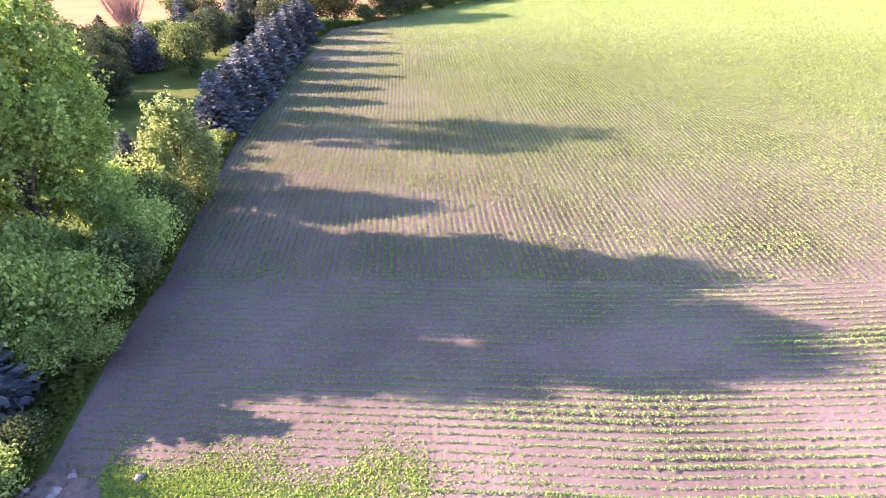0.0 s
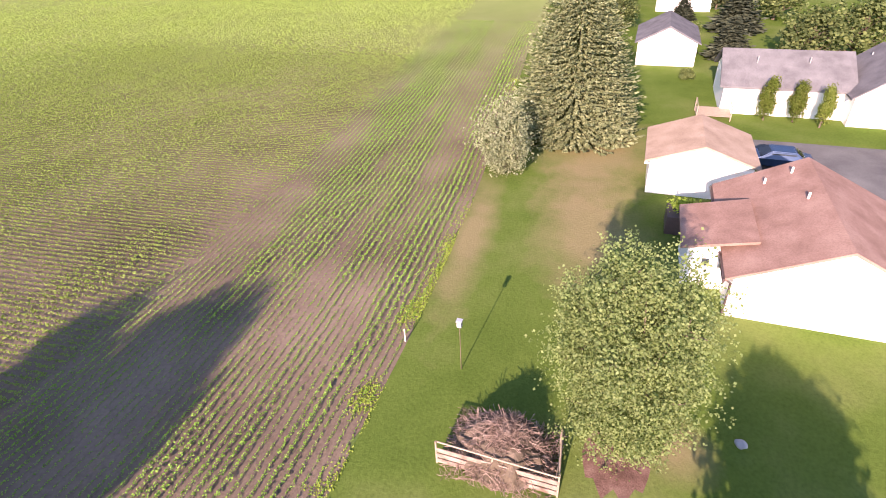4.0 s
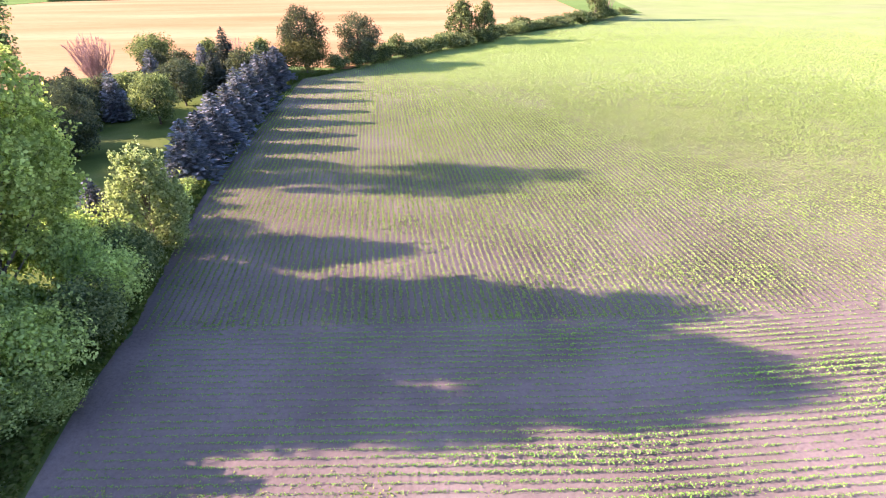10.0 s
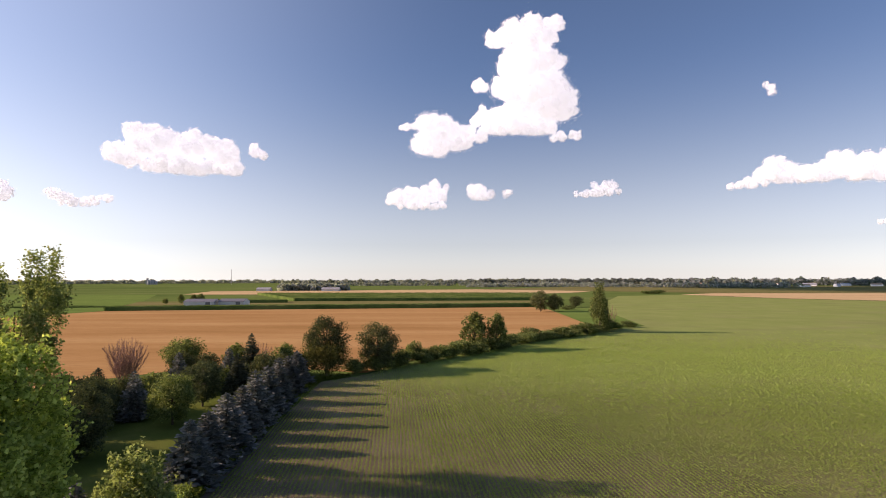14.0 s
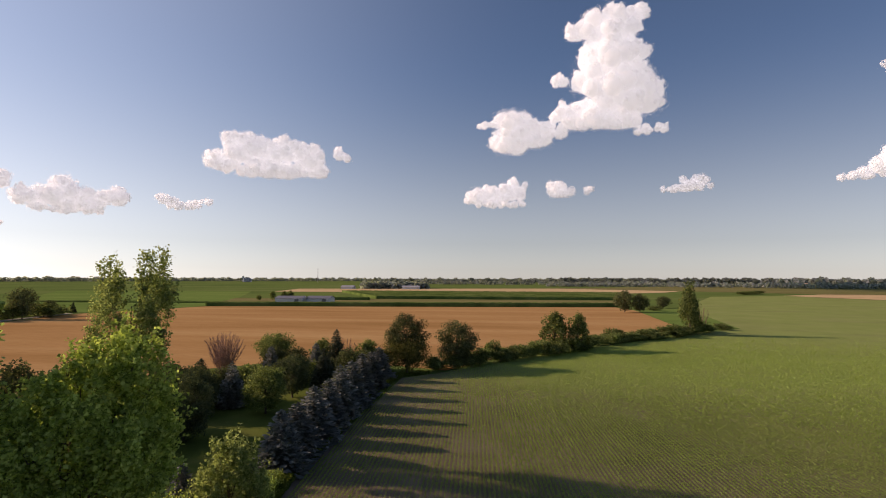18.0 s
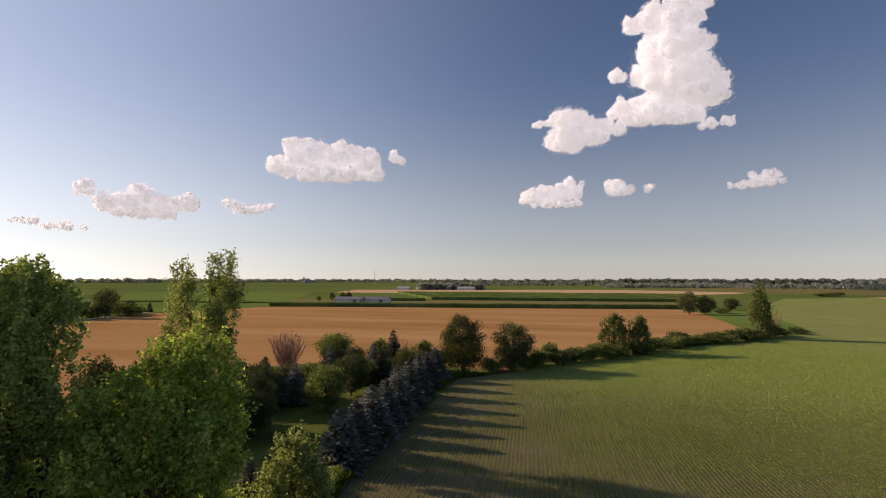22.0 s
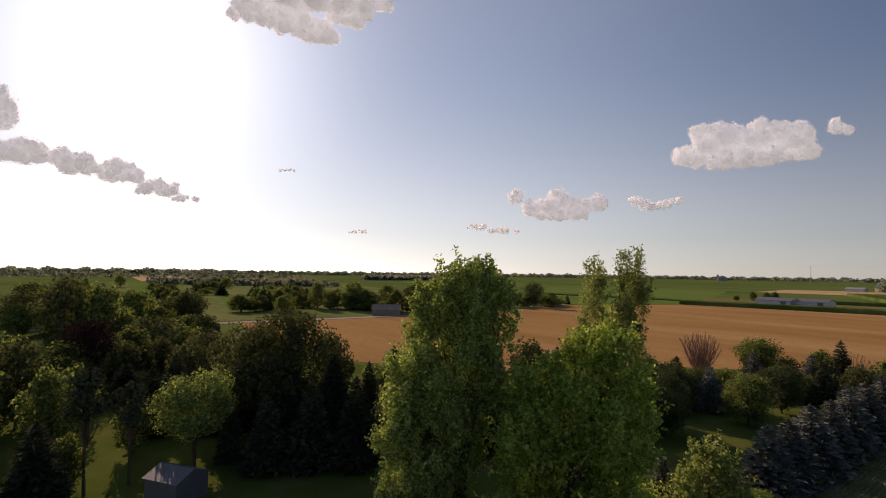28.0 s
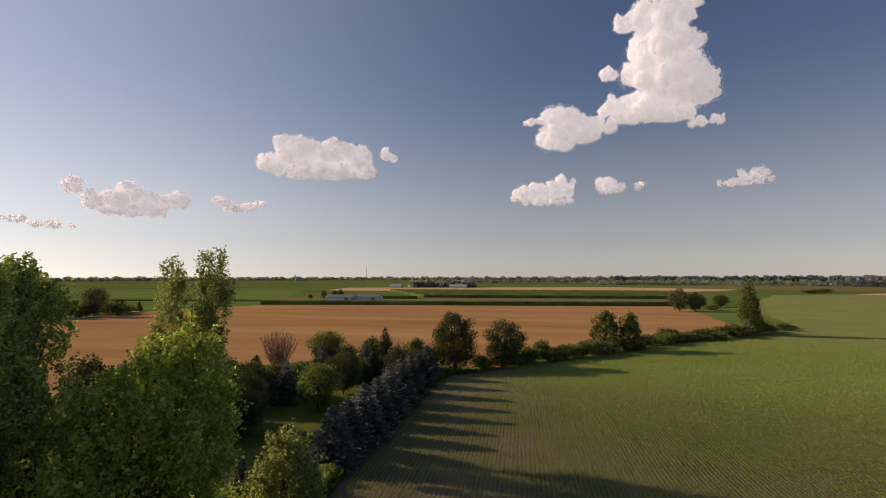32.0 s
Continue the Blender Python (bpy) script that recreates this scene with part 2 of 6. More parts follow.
G_MID = [(0.15, (0.053, 0.072, 0.028)), (0.5, (0.119, 0.154, 0.059)), (0.85, (0.229, 0.265, 0.105))]
G_BRIGHT = [(0.15, (0.137, 0.186, 0.050)), (0.5, (0.289, 0.378, 0.099)), (0.85, (0.501, 0.596, 0.197))]
G_DARK = [(0.1, (0.047, 0.054, 0.030)), (0.5, (0.092, 0.106, 0.053)), (0.9, (0.163, 0.179, 0.083))]
G_BLUE = [(0.1, (0.079, 0.091, 0.084)), (0.5, (0.152, 0.168, 0.154)), (0.9, (0.261, 0.272, 0.254))]
G_SPRUCE = [(0.1, (0.034, 0.043, 0.031)), (0.5, (0.065, 0.078, 0.052)), (0.9, (0.107, 0.123, 0.077))]
G_OLIVE = [(0.1, (0.083, 0.089, 0.028)), (0.5, (0.137, 0.136, 0.045)), (0.9, (0.196, 0.183, 0.071))]
G_PURPLE = [(0.1, (0.020, 0.010, 0.014)), (0.5, (0.035, 0.016, 0.022)), (0.9, (0.058, 0.026, 0.032))]
G_SILVER = [(0.1, (0.104, 0.143, 0.051)), (0.5, (0.164, 0.217, 0.083)), (0.9, (0.248, 0.295, 0.136))]
G_SOY = [(0.1, (0.095, 0.190, 0.028)), (0.5, (0.130, 0.245, 0.040)), (0.9, (0.180, 0.305, 0.060))]
G_WEED = [(0.1, (0.192, 0.269, 0.040)), (0.5, (0.264, 0.357, 0.057)), (0.9, (0.336, 0.417, 0.103))]
L_MID, L_BRIGHT, L_DARK = leafy("mid_green_leaves", G_MID, 0.45), leafy("bright_green_leaves", G_BRIGHT, 0.40), leafy("dark_green_leaves", G_DARK, 0.3)
L_BLUE, L_SPRUCE, L_OLIVE = leafy("blue_spruce_needles", G_BLUE, 0.08), leafy("green_spruce_needles", G_SPRUCE, 0.08), leafy("olive_leaves", G_OLIVE)
L_POPLAR = leafy("pale_poplar_leaves", [(0.15, (0.140, 0.179, 0.075)), (0.5, (0.250, 0.310, 0.130)), (0.85, (0.400, 0.462, 0.220))], 0.55)
L_PURPLE, L_SILVER = leafy("purple_leaves", G_PURPLE, 0.15), leafy("silvery_leaves", G_SILVER, 0.4, 0.5)
L_EDGE = leafy("edge_weed_leaves", [(0.1, (0.058, 0.091, 0.016)), (0.5, (0.094, 0.130, 0.024)), (0.9, (0.151, 0.168, 0.048))], 0.25)
# paler than L_SOY: distance haze is mixed into these leaves' colour
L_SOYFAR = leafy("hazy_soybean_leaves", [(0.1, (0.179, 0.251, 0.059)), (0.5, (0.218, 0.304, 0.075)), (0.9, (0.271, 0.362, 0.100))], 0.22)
L_SOY, L_WEED = leafy("soybean_leaves", G_SOY, 0.12), leafy("weed_leaves", G_WEED, 0.25)
L_PLUME = leafy("sunlit_poplar_leaves", [(0.15, (0.103, 0.140, 0.053)), (0.5, (0.233, 0.296, 0.106)), (0.85, (0.463, 0.547, 0.207))], 0.32)
L_HEDGE = leafy("sage_hedge_leaves", [(0.12, (0.193, 0.252, 0.076)), (0.5, (0.348, 0.440, 0.134)), (0.88, (0.578, 0.684, 0.224))], 0.5)
L_BIGSPRUCE = leafy("grey_green_spruce_needles", [(0.1, (0.115, 0.143, 0.068)), (0.5, (0.203, 0.235, 0.120)), (0.9, (0.338, 0.363, 0.208))], 0.2)
L_FROST = leafy("silver_spruce_needles", [(0.1, (0.17, 0.20, 0.11)), (0.5, (0.27, 0.305, 0.18)), (0.9, (0.42, 0.45, 0.30))], 0.3)
M_MULCH = surface("reddish_mulch", (0.12, 0.07, 0.055), (0.18, 0.105, 0.085), (0.25, 0.16, 0.13), 1.5, 16, 0.95, 0.8, 0.04)
L_YARD = leafy("dense_dark_leaves", [(0.1, (0.036, 0.046, 0.029)), (0.5, (0.070, 0.089, 0.047)), (0.9, (0.123, 0.149, 0.073))], 0.25)
M_WHITE = plain("white_siding", (0.80, 0.79, 0.77), 0.55, 0, 0.05, 3)
M_ROOFBROWN = surface("brown_shingles", (0.24, 0.15, 0.12), (0.30, 0.19, 0.155), (0.36, 0.24, 0.195), 0.8, 12, 0.9, 0.5, 0.02)
M_ROOFTAN = surface("tan_shingles", (0.32, 0.235, 0.175), (0.38, 0.285, 0.215), (0.44, 0.335, 0.26), 0.8, 12, 0.9, 0.5, 0.02)
M_ROOFGREY = surface("grey_shingles", (0.115, 0.113, 0.118), (0.15, 0.147, 0.153), (0.185, 0.182, 0.188), 0.8, 12, 0.9, 0.5, 0.02)
M_SHEET = plain("pale_grey_sheet_metal", (0.50, 0.52, 0.55), 0.45, 0.3, 0.1, 2)
M_SLATE = plain("dark_grey_roofing", (0.13, 0.135, 0.16), 0.6, 0, 0.12, 2)
M_TANWALL = plain("tan_siding", (0.30, 0.25, 0.20), 0.8, 0, 0.1, 3)
M_SILO = plain("dull_silo_metal", (0.30, 0.31, 0.33), 0.7, 0, 0.1, 0.3)
M_DARKTRIM = plain("dark_trim", (0.09, 0.06, 0.055), 0.6)
M_WOOD = plain("weathered_wood", (0.34, 0.27, 0.20), 0.85, 0, 0.25, 9, 0.3)
M_GLASS = plain("window_glass", (0.04, 0.05, 0.06), 0.08, 0, 0.05)
M_STEEL = plain("galvanised_steel", (0.42, 0.42, 0.42), 0.5, 0.7)
M_CAR = plain("blue_car_paint", (0.025, 0.05, 0.10), 0.25, 0.4, 0.05)
M_RUBBER = plain("black_rubber", (0.02, 0.02, 0.02), 0.8)

# ---- builders ----
RNG = np.random.default_rng(7)


def mesh_np(name, verts, faces, mat):
    """A mesh from arrays: verts (n, 3), faces (m, k)."""
    verts, faces = np.asarray(verts, np.float32), np.asarray(faces, np.int32)
    me = bpy.data.meshes.new(name)
    k = faces.shape[1]
    me.vertices.add(len(verts)), me.loops.add(faces.size), me.polygons.add(len(faces))
    me.vertices.foreach_set("co", verts.ravel())
    me.loops.foreach_set("vertex_index", faces.ravel())
    me.polygons.foreach_set("loop_start", np.arange(0, faces.size, k, dtype=np.int32))
    me.update(calc_edges=True)
    me.materials.append(mat)
    return me


def part_np(name, verts, faces, mat, parent=None, label=""):
    ob = new(name, mesh_np(name, verts, faces, mat))
    ob.parent = parent
    if label:
        ob["label"] = label
    return ob


def part(name, bm, mat, parent=None, label=""):
    me = bpy.data.meshes.new(name)
    bm.to_mesh(me)
    bm.free()
    me.materials.append(mat)
    ob = new(name, me)
    ob.parent = parent
    if label:
        ob["label"] = label
    return ob


def thing(name, x, y, z, label, category, turn=0.0, group="", kind=""):
    ob = new(name)
    ob.matrix_basis = pose(x, y, z, 0, 0, turn)
    return tagged(ob, label, category, group, kind)


def box_bm(bm, x0, y0, z0, x1, y1, z1, bevel=0.0):
    made = bmesh.ops.create_cube(bm, size=1.0, matrix=Matrix.Translation(((x0 + x1) / 2, (y0 + y1) / 2, (z0 + z1) / 2)) @ Matrix.Diagonal((abs(x1 - x0), abs(y1 - y0), abs(z1 - z0), 1)))
    if bevel:
        edges = list({e for v in made["verts"] for e in v.link_edges})
        bmesh.ops.bevel(bm, geom=edges, offset=bevel, segments=1, affect="EDGES")
    return bm


def box(name, a, b, mat, parent=None, bevel=0.0, label=""):
    return part(name, box_bm(bmesh.new(), *a, *b, bevel), mat, parent, label)


def tube(points, radii, sides=6):
    """Verts and quads of a tapered tube along points."""
    pts = np.asarray(points, float)
    d = np.gradient(pts, axis=0)
    d /= np.linalg.norm(d, axis=1)[:, None] + 1e-9
    ref = np.where(np.abs(d[:, 2:3]) > 0.9, np.array([[1.0, 0, 0]]), np.array([[0, 0, 1.0]]))
    u = np.cross(d, ref)
    u /= np.linalg.norm(u, axis=1)[:, None] + 1e-9
    v = np.cross(d, u)
    a = np.arange(sides) * 2 * np.pi / sides
    ring = np.cos(a)[None, :, None] * u[:, None, :] + np.sin(a)[None, :, None] * v[:, None, :]
    verts = (pts[:, None, :] + ring * np.asarray(radii, float)[:, None, None]).reshape(-1, 3)
    i, j = np.meshgrid(np.arange(len(pts) - 1), np.arange(sides), indexing="ij")
    k = (j + 1) % sides
    faces = np.stack([i * sides + j, i * sides + k, (i + 1) * sides + k, (i + 1) * sides + j], -1).reshape(-1, 4)
    return verts, faces


def join_np(pieces):
    vs, fs, n = [], [], 0
    for v, f in pieces:
        vs.append(v), fs.append(f + n)
        n += len(v)
    return np.concatenate(vs), np.concatenate(fs)


def leaf_quads(centres, sizes, axis=None, up=0.35, long=1.25, rng=RNG, facing=None):
    """A kite-shaped leaf at each centre; axis: the way each points, else at random."""
    n = len(centres)
    a = rng.normal(size=(n, 3)) if axis is None else axis + rng.normal(size=(n, 3)) * 0.25
    a /= np.linalg.norm(a, axis=1)[:, None] + 1e-9
    nrm = rng.normal(size=(n, 3))
    if facing is None:
        nrm[:, 2] = np.abs(nrm[:, 2]) + up
    else:
        nrm = facing * 1.5 + nrm * 0.7 + [0, 0, up]
        nrm /= np.linalg.norm(nrm, axis=1)[:, None] + 1e-9
        a = a - nrm * (a * nrm).sum(1)[:, None]
        a /= np.linalg.norm(a, axis=1)[:, None] + 1e-9
    b = np.cross(nrm, a)
    b /= np.linalg.norm(b, axis=1)[:, None] + 1e-9
    s = np.asarray(sizes, float).reshape(-1, 1) * np.ones((n, 1))
    w, l = s * 0.5, s * 0.5 * long
    droop = np.cross(a, b) * s * 0.12
    verts = np.stack([centres - a * l, centres + b * w + droop, centres + a * l, centres - b * w + droop], 1).reshape(-1, 3)
    return verts, np.arange(4 * n).reshape(-1, 4)


def limb(start, end, r0, r1, bend, rng, segs=5, sides=5):
    t = np.linspace(0, 1, segs)[:, None]
    off = rng.normal(size=3) * bend
    pts = np.asarray(start) * (1 - t) + np.asarray(end) * t + off * (4 * t * (1 - t)) * 0.5
    return tube(pts, (r0 + (r1 - r0) * t[:, 0]), sides)


def crown_tree(seed, height, width, base=0.15, clumps=70, leaves=9000, leaf=0.22, shape="oval", mat=None, trunk=None, clump=0.19, label="", rough=1.0, name="tree", bark=None, inner=0.55, lobes=0):
    """A broad-leaved tree: trunk, limbs and a crown of leaf clumps with gaps."""
    rng = np.random.default_rng(seed)
    hb, hc = height * base, height * (1 - base)
    root = new(name)
    trunk = trunk or height * 0.022
    # clump centres in the crown's form
    cs = []
    while len(cs) < clumps:
        p = rng.uniform(-1, 1, 3)
        r = np.linalg.norm(p)
        if r > 1 or r < inner * rng.random() ** 0.3:
            continue
        z = (p[2] + 1) / 2
        if shape == "round":
            k = 1.0
        elif shape == "oval":
            k = 1.08 - 0.35 * z
        elif shape == "broad":
            k = 0.75 + 0.5 * z if z < 0.5 else 1.0
        elif shape == "poplar":
            k = 1.15 - 0.75 * z
        else:
            k = 1.0
        wob = 1 + 0.16 * rough * math.sin(3 * math.atan2(p[1], p[0]) + seed) + 0.12 * rough * rng.normal()
        cs.append((p[0] * k * wob, p[1] * k * wob, p[2]))
    cs = np.array(cs)
    if lobes:
        # a few great boughs, the clumps gathered round each
        seeds = np.array([(math.cos(k * 2.4) * q, math.sin(k * 2.4) * q, z) for k, (q, z) in enumerate(zip(0.25 + 0.6 * rng.random(lobes) ** 0.6, rng.permutation(np.linspace(-0.75, 0.85, lobes))))])
        seeds[:, :2] *= np.where(seeds[:, 2:] > 0, 1 - 0.55 * seeds[:, 2:], 1.0)
        dist = np.linalg.norm(cs[:, None] - seeds[None], axis=2)
        near = seeds[dist.argmin(1)]
        cs = near + (cs - near) * np.minimum(1, 0.36 / (dist.min(1)[:, None] + 1e-6)) * rng.uniform(0.8, 1.15, (clumps, 1))
    rc = width * clump * rng.uniform(0.6, 1.25, clumps)
    half = width / 2 - rc.mean() * 0.7
    cen = np.stack([cs[:, 0] * half, cs[:, 1] * half, hb + hc / 2 + cs[:, 2] * (hc / 2 - rc.mean() * 0.7)], 1)
    # leaves: more on the outside of each clump
    idx = rng.choice(clumps, leaves, p=rc ** 2 / (rc ** 2).sum())
    d = rng.normal(size=(leaves, 3))
    d /= np.linalg.norm(d, axis=1)[:, None]
    rad = rc[idx] * (1 - 0.6 * rng.random(leaves) ** 2.2)
    lump = 1 + 0.25 * np.sin(d[:, 0] * 7 + idx) * np.sin(d[:, 1] * 6 + 2 * idx)
    stretch = np.array([1.0, 1.0, 1.35 if shape == "poplar" else 0.85])
    pos = cen[idx] + d * (rad * lump)[:, None] * stretch
    pos[:, 2] = np.maximum(pos[:, 2], 0.1)
    v, f = leaf_quads(pos, leaf * rng.uniform(0.6, 1.3, leaves), rng=rng, facing=d)
    part_np("crown", v, f, mat, root)
    # wood
    wood = [limb((0, 0, -0.15), (0, 0, hb + hc * 0.72), trunk, trunk * 0.22, height * 0.02, rng, 8, 8)]
    order = rng.permutation(clumps)[: min(clumps, 34)]
    for i in order:
        z0 = min(cen[i, 2] * rng.uniform(0.35, 0.75), hb + hc * 0.6)
        z0 = max(z0, hb * 0.8)
        wood.append(limb((0, 0, z0), cen[i], trunk * 0.34, trunk * 0.06, height * 0.03, rng))
    part_np("trunk", *join_np(wood), bark or M_BARK, root)
    root["label"] = label
    root["category"] = "tree"
    return root


def bough_tree(seed, lobes, leaves, leaf, mat, label, name="tree", turn=0.0, shoot=0.6, per=40, fill=0.22, girth=0.24, bark=None, start=0.12, rise=0.7):
    """A tree of great leafy boughs: lobes (left, back, height, radius, half height), each covered in leafy shoots."""
    rng = np.random.default_rng(seed)
    root = new(name)
    # each bough carries smaller leafy plumes of its own
    grown = []
    for u, w, z, r, h in lobes:
        grown.append((u, w, z, r * 0.72, h * 0.74))
        for _ in range(6):
            d = rng.normal(size=3) + [0, 0, 0.35]
            d /= np.linalg.norm(d)
            q = r * rng.uniform(0.24, 0.42)
            grown.append((u + d[0] * r * 0.84, w + d[1] * r * 0.84, z + d[2] * h * 0.9, q, q * rng.uniform(1.1, 1.7)))
    lobes = np.array(grown, float)
    ca, sa = math.cos(radians(turn)), math.sin(radians(turn))
    cen = np.stack([-ca * lobes[:, 0] + sa * lobes[:, 1], -sa * lobes[:, 0] - ca * lobes[:, 1], lobes[:, 2]], 1)
    semi = np.stack([lobes[:, 3], lobes[:, 3], lobes[:, 4]], 1)
    area = lobes[:, 3] * (lobes[:, 3] + lobes[:, 4])
    want, tips, ways, outs = int(leaves / per), [], [], []
    while sum(len(t) for t in tips) < want:
        k = rng.choice(len(cen), want, p=area / area.sum())
        d = rng.normal(size=(want, 3))
        d /= np.linalg.norm(d, axis=1)[:, None]
        p = cen[k] + d * semi[k] * rng.uniform(0.78, 1.04, (want, 1))
        q = np.linalg.norm((p[:, None] - cen[None]) / semi[None], axis=2)
        q[np.arange(want), k] = 9
        ok = (q.min(1) > 0.8) & (p[:, 2] > 0.3)
        w = d * 0.75 + [0, 0, rise] + rng.normal(size=(want, 3)) * 0.3
        tips.append(p[ok]), ways.append(w[ok] / np.linalg.norm(w[ok], axis=1)[:, None]), outs.append(d[ok])
    tips, ways, outs = np.concatenate(tips)[:want], np.concatenate(ways)[:want], np.concatenate(outs)[:want]
    length = shoot * rng.uniform(0.35, 1.5, want) ** 1.3
    i = np.repeat(np.arange(want), per)
    s = rng.uniform(-0.5, 1.0, len(i))
    pos = tips[i] + ways[i] * (length[i] * s)[:, None] + rng.normal(size=(len(i), 3)) * (0.17 * length[i] * (1.15 - np.clip(s, 0, 1)) + 0.05)[:, None]
    face = outs[i] * 0.6 + rng.normal(size=(len(i), 3)) * 0.5
    n_in = int(leaves * fill)
    k = rng.choice(len(cen), n_in, p=area / area.sum())
    d = rng.normal(size=(n_in, 3))
    d /= np.linalg.norm(d, axis=1)[:, None]
    pos = np.concatenate([pos, cen[k] + d * semi[k] * rng.uniform(0.3, 0.85, (n_in, 1))])
    face = np.concatenate([face, d])
    pos[:, 2] = np.maximum(pos[:, 2], 0.12)
    v, f = leaf_quads(pos, leaf * rng.uniform(0.55, 1.35, len(pos)), rng=rng)
    part_np("crown", v, f, mat, root)
    top = lobes[:, 2].max()
    wood = [limb((0, 0, -0.15), (0, 0, top * 0.75), girth, girth * 0.25, top * 0.012, rng, 8, 8)]
    for c, h in zip(cen[::7], lobes[::7, 4]):
        z0 = max(top * start, c[2] * rng.uniform(0.35, 0.55))
        wood.append(limb((0, 0, z0), c + [0, 0, h * 0.6], girth * 0.34, 0.015, 0.35, rng, 6, 5))
    for j in rng.permutation(want)[:120]:
        c = cen[np.linalg.norm(cen - tips[j], axis=1).argmin()]
        wood.append(limb(c, tips[j] + ways[j] * 0.3, 0.03, 0.008, 0.15, rng, 4, 4))
    part_np("trunk", *join_np(wood), bark or M_BARK, root)
    return tagged(root, label, "tree")


def envelope(seed, count, profile, size, lean=0.0, stretch=1.3):
    """Lobes set round a crown whose half width at each height is profile's."""
    rng = np.random.default_rng(seed)
    zs, rs = np.array(profile).T
    out = []
    for k in range(count):
        z = np.interp((k + rng.uniform(0.1, 0.9)) / count, np.cumsum(np.r_[0, np.diff(zs) * (rs[1:] + rs[:-1] + 1)]) / np.sum(np.diff(zs) * (rs[1:] + rs[:-1] + 1)), zs)
        r = min(size * rng.uniform(0.75, 1.25), np.interp(z, zs, rs) * 0.8)
        q = max(0.0, np.interp(z, zs, rs) - r * rng.uniform(0.7, 1.15)) * rng.uniform(0.75, 1.0)
        a = k * 2.399 + rng.uniform(-0.4, 0.4)
        out.append((math.cos(a) * q + lean * (zs[-1] - z) / zs[-1], math.sin(a) * q, z, r, r * stretch))
    return out


def spruce_tree(seed, height, width, mat, label, levels=24, arms=13, sprays=9, name="spruce_tree", spray=0.34, base=0.03, taper=0.78):
    """A spruce: whorls of drooping boughs, each with flat sprays of needles."""
    rng = np.random.default_rng(seed)
    root = new(name)
    part_np("trunk", *tube([(0, 0, -0.1), (0, 0, height * 0.5), (0, 0, height * 0.98)], [height * 0.022, height * 0.012, 0.012], 6), M_BARK, root)
    cs, ax, sz = [], [], []
    for lv in range(levels):
        q = (lv + rng.uniform(-0.25, 0.25)) / levels
        z = height * (base + (1 - base) * max(q, 0))
        reach = width / 2 * (1 - q) ** taper * rng.uniform(0.9, 1.08) + 0.06
        n = max(4, int(arms * (0.45 + 0.55 * (1 - q))))
        for k in range(n):
            a = 2 * math.pi * (k + rng.uniform(-0.35, 0.35)) / n + lv * 1.1
            r = reach * rng.uniform(0.78, 1.12)
            m = max(3, int(sprays * r / (width / 2)) + 1)
            s = np.linspace(0.25, 1.0, m)
            rise = 0.10 - 0.30 * s + 0.22 * s ** 3
            px = np.stack([np.cos(a) * r * s, np.sin(a) * r * s, z + rise * r + 0 * s], 1)
            side = np.where(np.arange(m) % 2 == 0, 1.0, -1.0) * 0.55
            dirs = np.stack([np.cos(a + side), np.sin(a + side), np.full(m, -0.12)], 1)
            dirs[-1] = (math.cos(a), math.sin(a), 0.25)
            cs.append(px + dirs * spray * 0.3), ax.append(dirs)
            sz.append(spray * rng.uniform(0.75, 1.25, m) * (0.6 + 0.4 * (1 - q)))
    cs.append(np.array([[0, 0, height * 0.985]] * 4)), ax.append(np.array([[0.2, 0, 1], [-0.2, 0, 1], [0, 0.2, 1], [0, -0.2, 1.0]])), sz.append(np.full(4, spray * 0.9))
    v, f = leaf_quads(np.concatenate(cs), np.concatenate(sz), np.concatenate(ax), up=1.2, long=1.9, rng=rng)
    part_np("crown", v, f, mat, root)
    return tagged(root, label, "tree")


def bare_tree(seed, height, spread, label, name="bare_tree", stems=9, twigs=26, mat=None):
    """A leafless tree: a fan of stems, each forking into rising twigs."""
    rng = np.random.default_rng(seed)
    root = new(name)
    wood, fine = [], []
    for k in range(stems):
        a = 2.399 * k + rng.uniform(-0.3, 0.3)
        r = spread / 2 * math.sqrt((k + 0.5) / stems)
        tip = np.array([math.cos(a) * r, math.sin(a) * r, height * (1 - 0.22 * (2 * r / spread) ** 2) * rng.uniform(0.9, 1.0)])
        t = np.linspace(0, 1, 7)[:, None]
        line = tip * t + np.array([tip[0], tip[1], 0]) * (t ** 0.6 - t) * 0.35 + rng.normal(size=(7, 3)) * 0.1
        wood.append(tube(line, np.linspace(height * 0.007, 0.012, 7), 5))
        for _ in range(twigs):
            s = rng.uniform(0.3, 0.97)
            p = np.array([np.interp(s, t[:, 0], line[:, i]) for i in range(3)])
            way = tip / np.linalg.norm(tip) + rng.normal(size=3) * 0.38
            e = p + way * height * rng.uniform(0.07, 0.2) * (1.25 - s)
            fine.append(limb(p, e, 0.02, 0.009, 0.12, rng, 3, 3))
    part_np("trunk", *join_np(wood), mat or M_TWIG, root)
    tagged(part_np("crown", *join_np(fine), mat or M_TWIG, root), kind="stuff")
    return tagged(root, label, "tree")


def place(proto, x, y, z=0.0, turn=0.0, sx=1.0, sz=1.0, label="", name="", group=""):
    """A copy of a thing at x, y, turned and scaled."""
    ob = copy_thing(proto, pose(x, y, z, 0, 0, turn) @ Matrix.Diagonal((sx, sx, sz, 1)))
    if label:
        ob["label"] = label
    if group:
        ob["group"] = group
    if name:
        ob.name = name
    return ob


def settle(ob, x, y, turn=0.0, z=0.0):
    ob.matrix_basis = pose(x, y, z, 0, 0, turn)
    return ob


